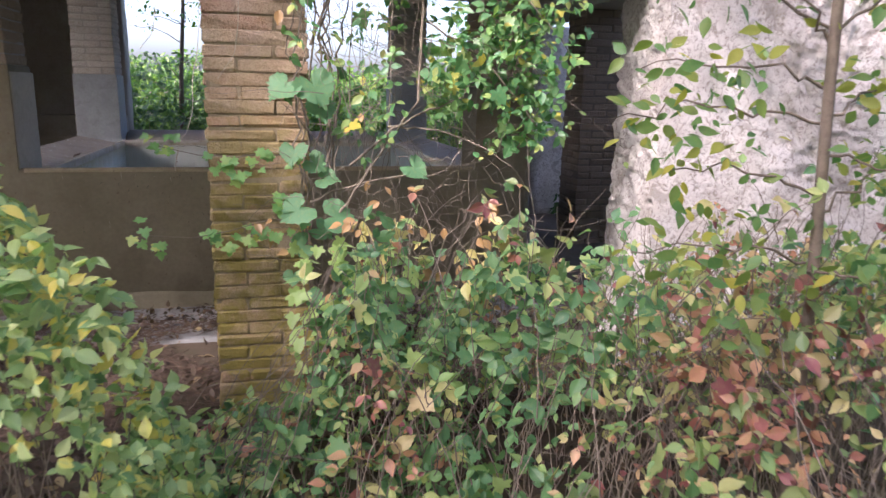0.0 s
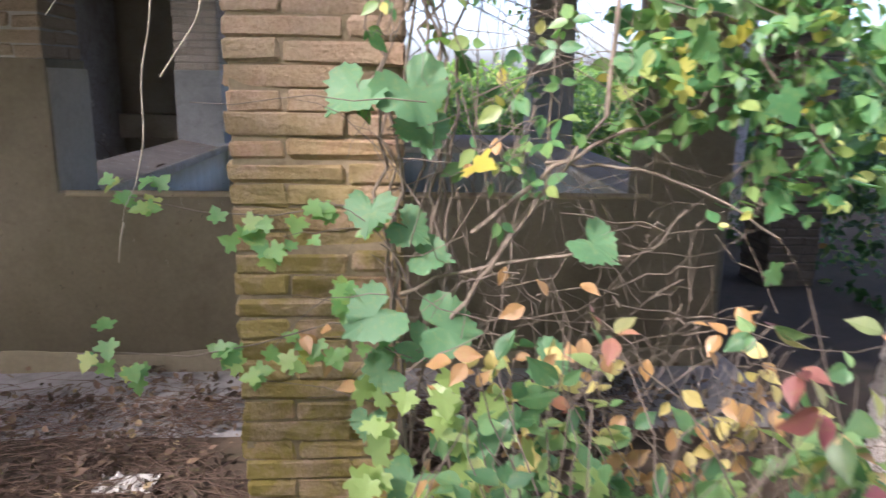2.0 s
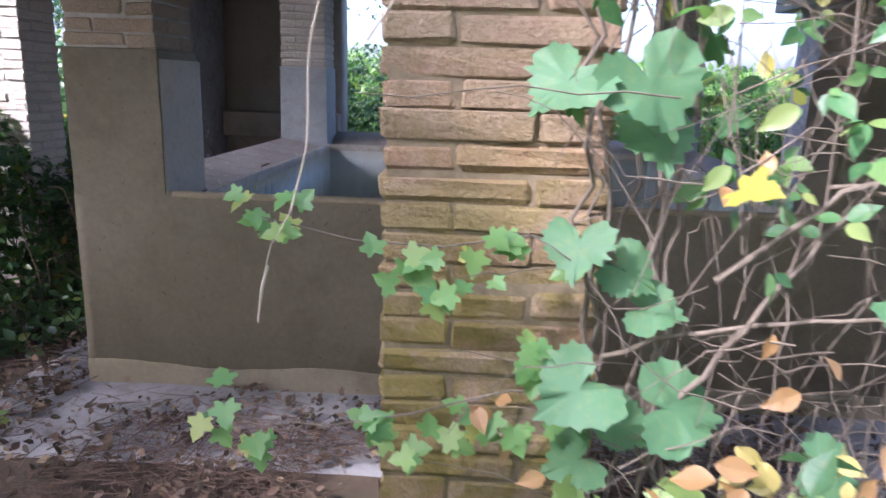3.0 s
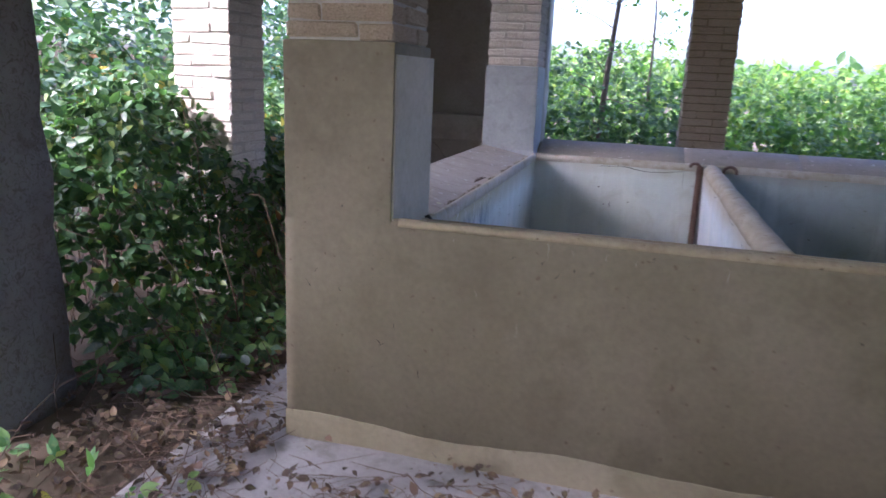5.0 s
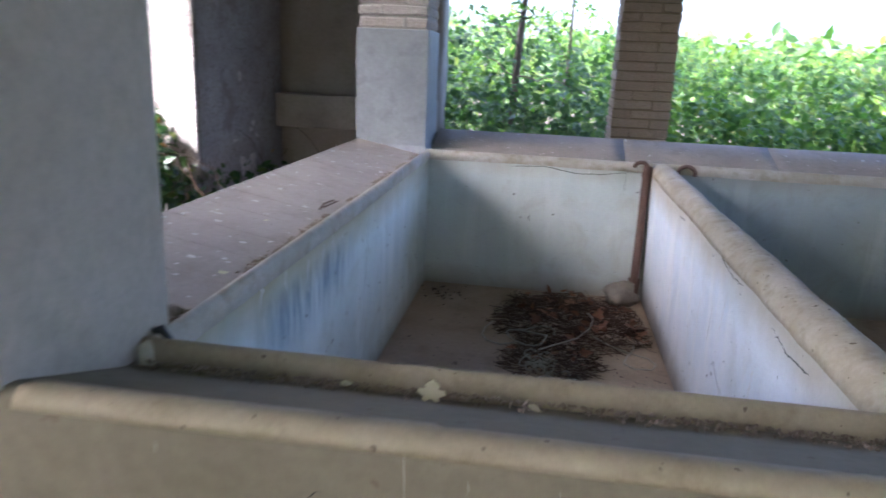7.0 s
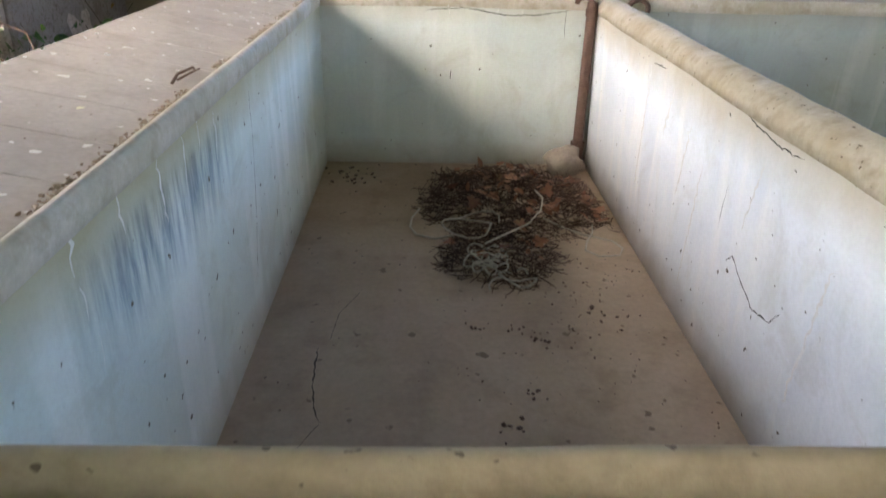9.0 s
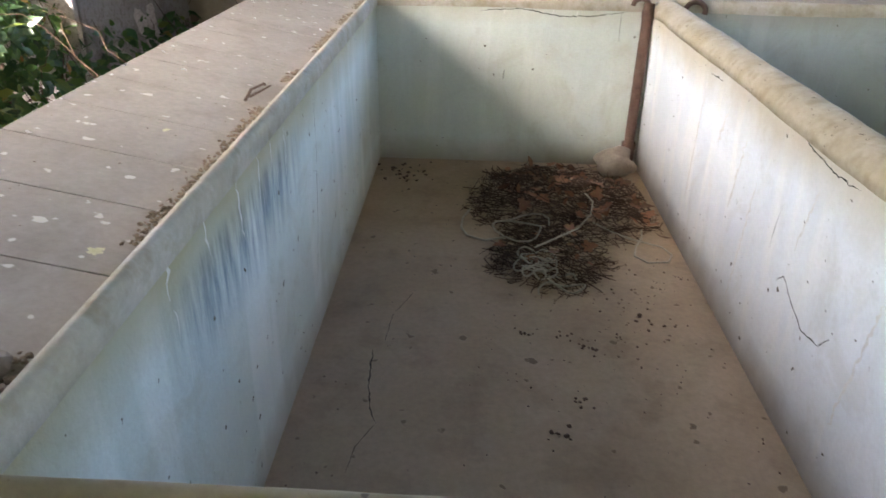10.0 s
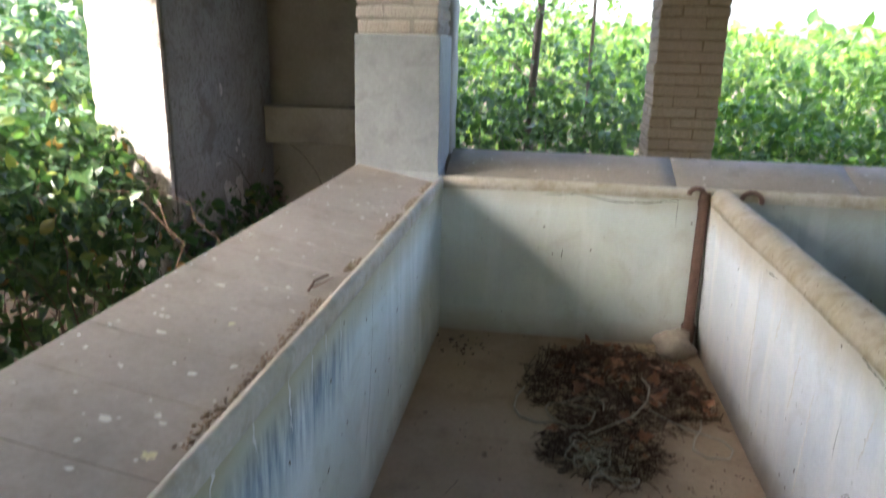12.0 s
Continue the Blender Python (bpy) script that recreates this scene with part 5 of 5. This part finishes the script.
def hedge_h(x, y):
    h = (.95 + .62 * ss(9.9, 11.6, y)) * ss(9.45, 10.1, y + .3 * noise.noise(Vector((x * 1.5, 2, 0))))
    h += .30 * ss(.1, -.9, x) * ss(10.0, 11, y) * ss(-5.5, -3.0, x)
    return h * (1 + .22 * noise.noise(Vector((x * 1.4, y * 1.4, 7))))


p, n = mound(g, 17000, -5, 7.5, 9.5, 13.2, hedge_h, .30)
p[:9000, 1] = np.minimum(p[:9000, 1], 9.75 + np.abs(g.normal(0, .45, 9000)))
p[:9000, 2] = GZ + g.random(9000) ** .8 * np.array([hedge_h(a, b + .5) for a, b in zip(p[:9000, 0], p[:9000, 1])])
# left near part takes the darker leaf, as painted shade
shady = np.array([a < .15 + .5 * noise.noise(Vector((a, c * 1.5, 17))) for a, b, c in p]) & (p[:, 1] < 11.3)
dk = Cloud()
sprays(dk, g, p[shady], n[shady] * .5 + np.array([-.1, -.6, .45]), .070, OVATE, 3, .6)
sprays(lv, g, p[~shady], n[~shady] * .5 + np.array([-.1, -.6, .45]), .080, LANCE, 3, .6)
p3, n3 = mound(g, 9000, -9, 12, 12.6, 18, lambda x, y: 1.7 + .3 * noise.noise(Vector((x, y, 3))), .3)
p3[:, 2] = GZ + 1.75 * g.random(len(p3)) ** .7
sprays(lv, g, p3, n3 * .3 + np.array([-.1, -.7, .35]), .17, LANCE, 3, .6)
for k in range(300):
    q = p[g.integers(len(p))]
    st.tube(arch(g, (q[0] + g.normal() * .2, q[1] + g.normal() * .2, GZ), q, .05, 6, .03), g.uniform(.003, .006), .002, 4)
hedge = bush("hedge", (1, 11, GZ), "sunlit hedge of bright green leaves behind the basin", "hedge", lv, L_HEDGE, st)
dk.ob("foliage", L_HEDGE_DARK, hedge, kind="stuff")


def sapling(x, y, top, lean, r, seed, leaf, n_leaf, crown, label, leaf_size=.06, low=.35):
    """A slender trunk with limbs and sprays of leaves in a loose crown."""
    g = np.random.default_rng(seed)
    tree = empty("sapling", (x, y, GZ))
    tk, lm, lv = Cloud(), Cloud(), Cloud()
    t = np.linspace(0, 1, 16)
    trunk = np.stack([x + lean[0] * t + .05 * np.sin(t * 7 + seed) * t, y + lean[1] * t + .04 * np.sin(t * 5 + seed) * t, GZ + t * (top - GZ)], axis=1)
    tk.tube(trunk, r, r * .4, 9)
    tk.ob("trunk", M_BARK, tree, True)
    per = 14
    for k in range(n_leaf // per):
        i = g.integers(int(16 * low), 16)
        a = g.uniform(0, 6.28)
        L = crown * g.uniform(.35, 1.0)
        b = trunk[i] + np.array([math.cos(a) * L, math.sin(a) * L, g.uniform(-.1, .45) * L])
        br = arch(g, trunk[i], b, .08 * L, 9, .02)
        lm.tube(br, r * .18, .0015, 5)
        q = br[g.integers(3, 9, size=per)] + g.normal(size=(per, 3)) * .05
        sprays(lv, g, q, np.tile(np.array([-.1, -.4, .7]), (per, 1)), leaf_size, OVATE, 1, .6)
    lm.ob("branchwork", M_BARK, tree, kind="stuff")
    lv.ob("crown", leaf, tree, kind="stuff")
    return tagged(tree, label, "tree")


sapling(-1.05, 10.2, 3.6, (.1, .1), .04, 3, L_HEDGE, 420, 1.0, "slender sapling with bright leaves behind the basin")
sapling(-.55, 10.6, 3.4, (-.1, .1), .02, 4, L_HEDGE, 250, .8, "slender sapling with bright leaves behind the basin")
sapling(2.2, 10.4, 3.2, (.1, 0), .03, 5, L_HEDGE, 240, .7, "slender sapling with bright leaves behind the basin")

# leaves and undergrowth on the far flank
g = np.random.default_rng(58)
lv = Cloud()


def right_h(x, y):
    return (.95 + .9 * ss(4.0, 5.2, x)) * ss(3.35, 3.6, x) * (1 + .2 * noise.noise(Vector((x * 1.6, y * 1.6, 9))))


p, n = mound(g, 9000, 3.3, 7.0, 3.5, 10.5, right_h, .3)
sprays(lv, g, p, n * .5 + np.array([-.6, -.2, .4]), .075, OVATE, 3, .6)
bush("bush", (5, 6, GZ), "tall green bushes beyond the shaded pier", "bush", lv, L_BANK)

# sapling beside the path, its twigs reaching across the rubble wall
g = np.random.default_rng(59)
tree = empty("sapling", (1.36, 1.5, GZ))
tk, lm, lv = Cloud(), Cloud(), Cloud()
trunk = np.array([(1.39 - .035 * z + .02 * math.sin(z * 3), 1.50 + .02 * math.cos(z * 2), z) for z in np.linspace(GZ, 3.2, 20)])
tk.tube(trunk, .017, .010, 10)
tk.ob("trunk", M_BARK, tree, True)
for a, b, k in (((1.34, 1.5, 1.36), (.84, 1.55, 1.40), 8), ((1.34, 1.5, 1.28), (.80, 1.60, 1.28), 10), ((1.34, 1.5, 1.10), (.86, 1.50, 1.16), 8), ((1.34, 1.5, .92), (.80, 1.45, .98), 8), ((1.34, 1.5, 1.45), (1.0, 1.5, 1.72), 9), ((1.34, 1.5, 1.5), (.88, 1.6, 1.66), 10),
                ((1.34, 1.5, 1.3), (1.75, 1.6, 1.35), 12), ((1.34, 1.5, 1.05), (1.8, 1.5, 1.2), 12), ((1.34, 1.5, .8), (1.75, 1.4, .95), 14), ((1.34, 1.5, 1.5), (1.8, 1.55, 1.7), 12), ((1.34, 1.5, .75), (1.0, 1.35, .85), 8), ((1.34, 1.5, 1.2), (1.6, 1.3, 1.05), 12),
                ((1.34, 1.5, 1.6), (1.5, 1.3, 1.6), 10), ((1.34, 1.5, .9), (1.55, 1.25, .8), 12)):
    br = arch(g, a, b, .04, 12, .010)
    lm.tube(br, .0045, .0015, 5)
    k = int(k * 5.5)
    q = br[g.integers(4, 12, size=k)] + g.normal(size=(k, 3)) * .05
    sprays(lv, g, q, np.tile(np.array([-.2, -.6, .65]), (k, 1)), .044, OVATE, 1, .7, 1.1)
# crown overhead
for k in range(55):
    a, L, z0 = g.uniform(0, 6.28), g.uniform(.5, 1.7), g.uniform(2.2, 3.1)
    b = np.array([1.34 + math.cos(a) * L, 1.5 + math.sin(a) * L, z0 + g.uniform(.0, .9)])
    br = arch(g, (1.34, 1.5, z0), b, .1, 9, .03)
    lm.tube(br, .006, .002, 5)
    q = br[g.integers(3, 9, size=22)] + g.normal(size=(22, 3)) * .12
    sprays(lv, g, q, np.tile(np.array([-.2, -.2, .8]), (22, 1)), .075, OVATE, 1, .6)
lm.ob("branchwork", M_BARK, tree, kind="stuff")
lv.ob("crown", L_TREE, tree, kind="stuff")
tagged(tree, "thin young tree with yellow-green leaves beside the path", "tree")
# out-of-view tree added so its crown keeps sun off the brick pier
sapling(-1.95, 1.85, 3.9, (.1, -.1), .045, 8, L_TREE, 2200, .80, "unseen young tree, its leafy crown added to shade the brick pier", .10, .6)

# two more added out of view to shade front ground and bank foot
sapling(-4.6, 1.5, 5.0, (.1, .1), .06, 19, L_TREE, 3000, 1.6, "unseen young tree, its wide crown added to shade the front ground", .11, .5)
sapling(-4.0, 3.3, 4.0, (.05, .15), .05, 18, L_TREE, 2600, 1.15, "unseen young tree, its dense crown added to shade the bramble bank", .10, .62)

# unseen wood added behind the path: closes the place and blocks front sky light
g = np.random.default_rng(60)
lv, st = Cloud(), Cloud()
n = 12000
p = np.stack([g.uniform(-10, 9, n), -3.2 - np.abs(g.normal(0, 1.2, n)), 8.5 * g.random(n) ** .8], axis=1)
sprays(lv, g, p, np.tile(np.array([0, .5, .6]), (n, 1)), .26, LANCE, 3, .6)
for k in range(14):
    x, y = g.uniform(-7, 8), g.uniform(-5.5, -3.5)
    st.tube(arch(g, (x, y, GZ), (x + g.normal() * .5, y, 8), .0, 10, .05), .09, .04, 7)
bush("wood_screen", (0, -4, GZ), "unseen leafy woodland behind the path, added to block front sky light", "trees", lv, L_TREE, st, M_BARK)
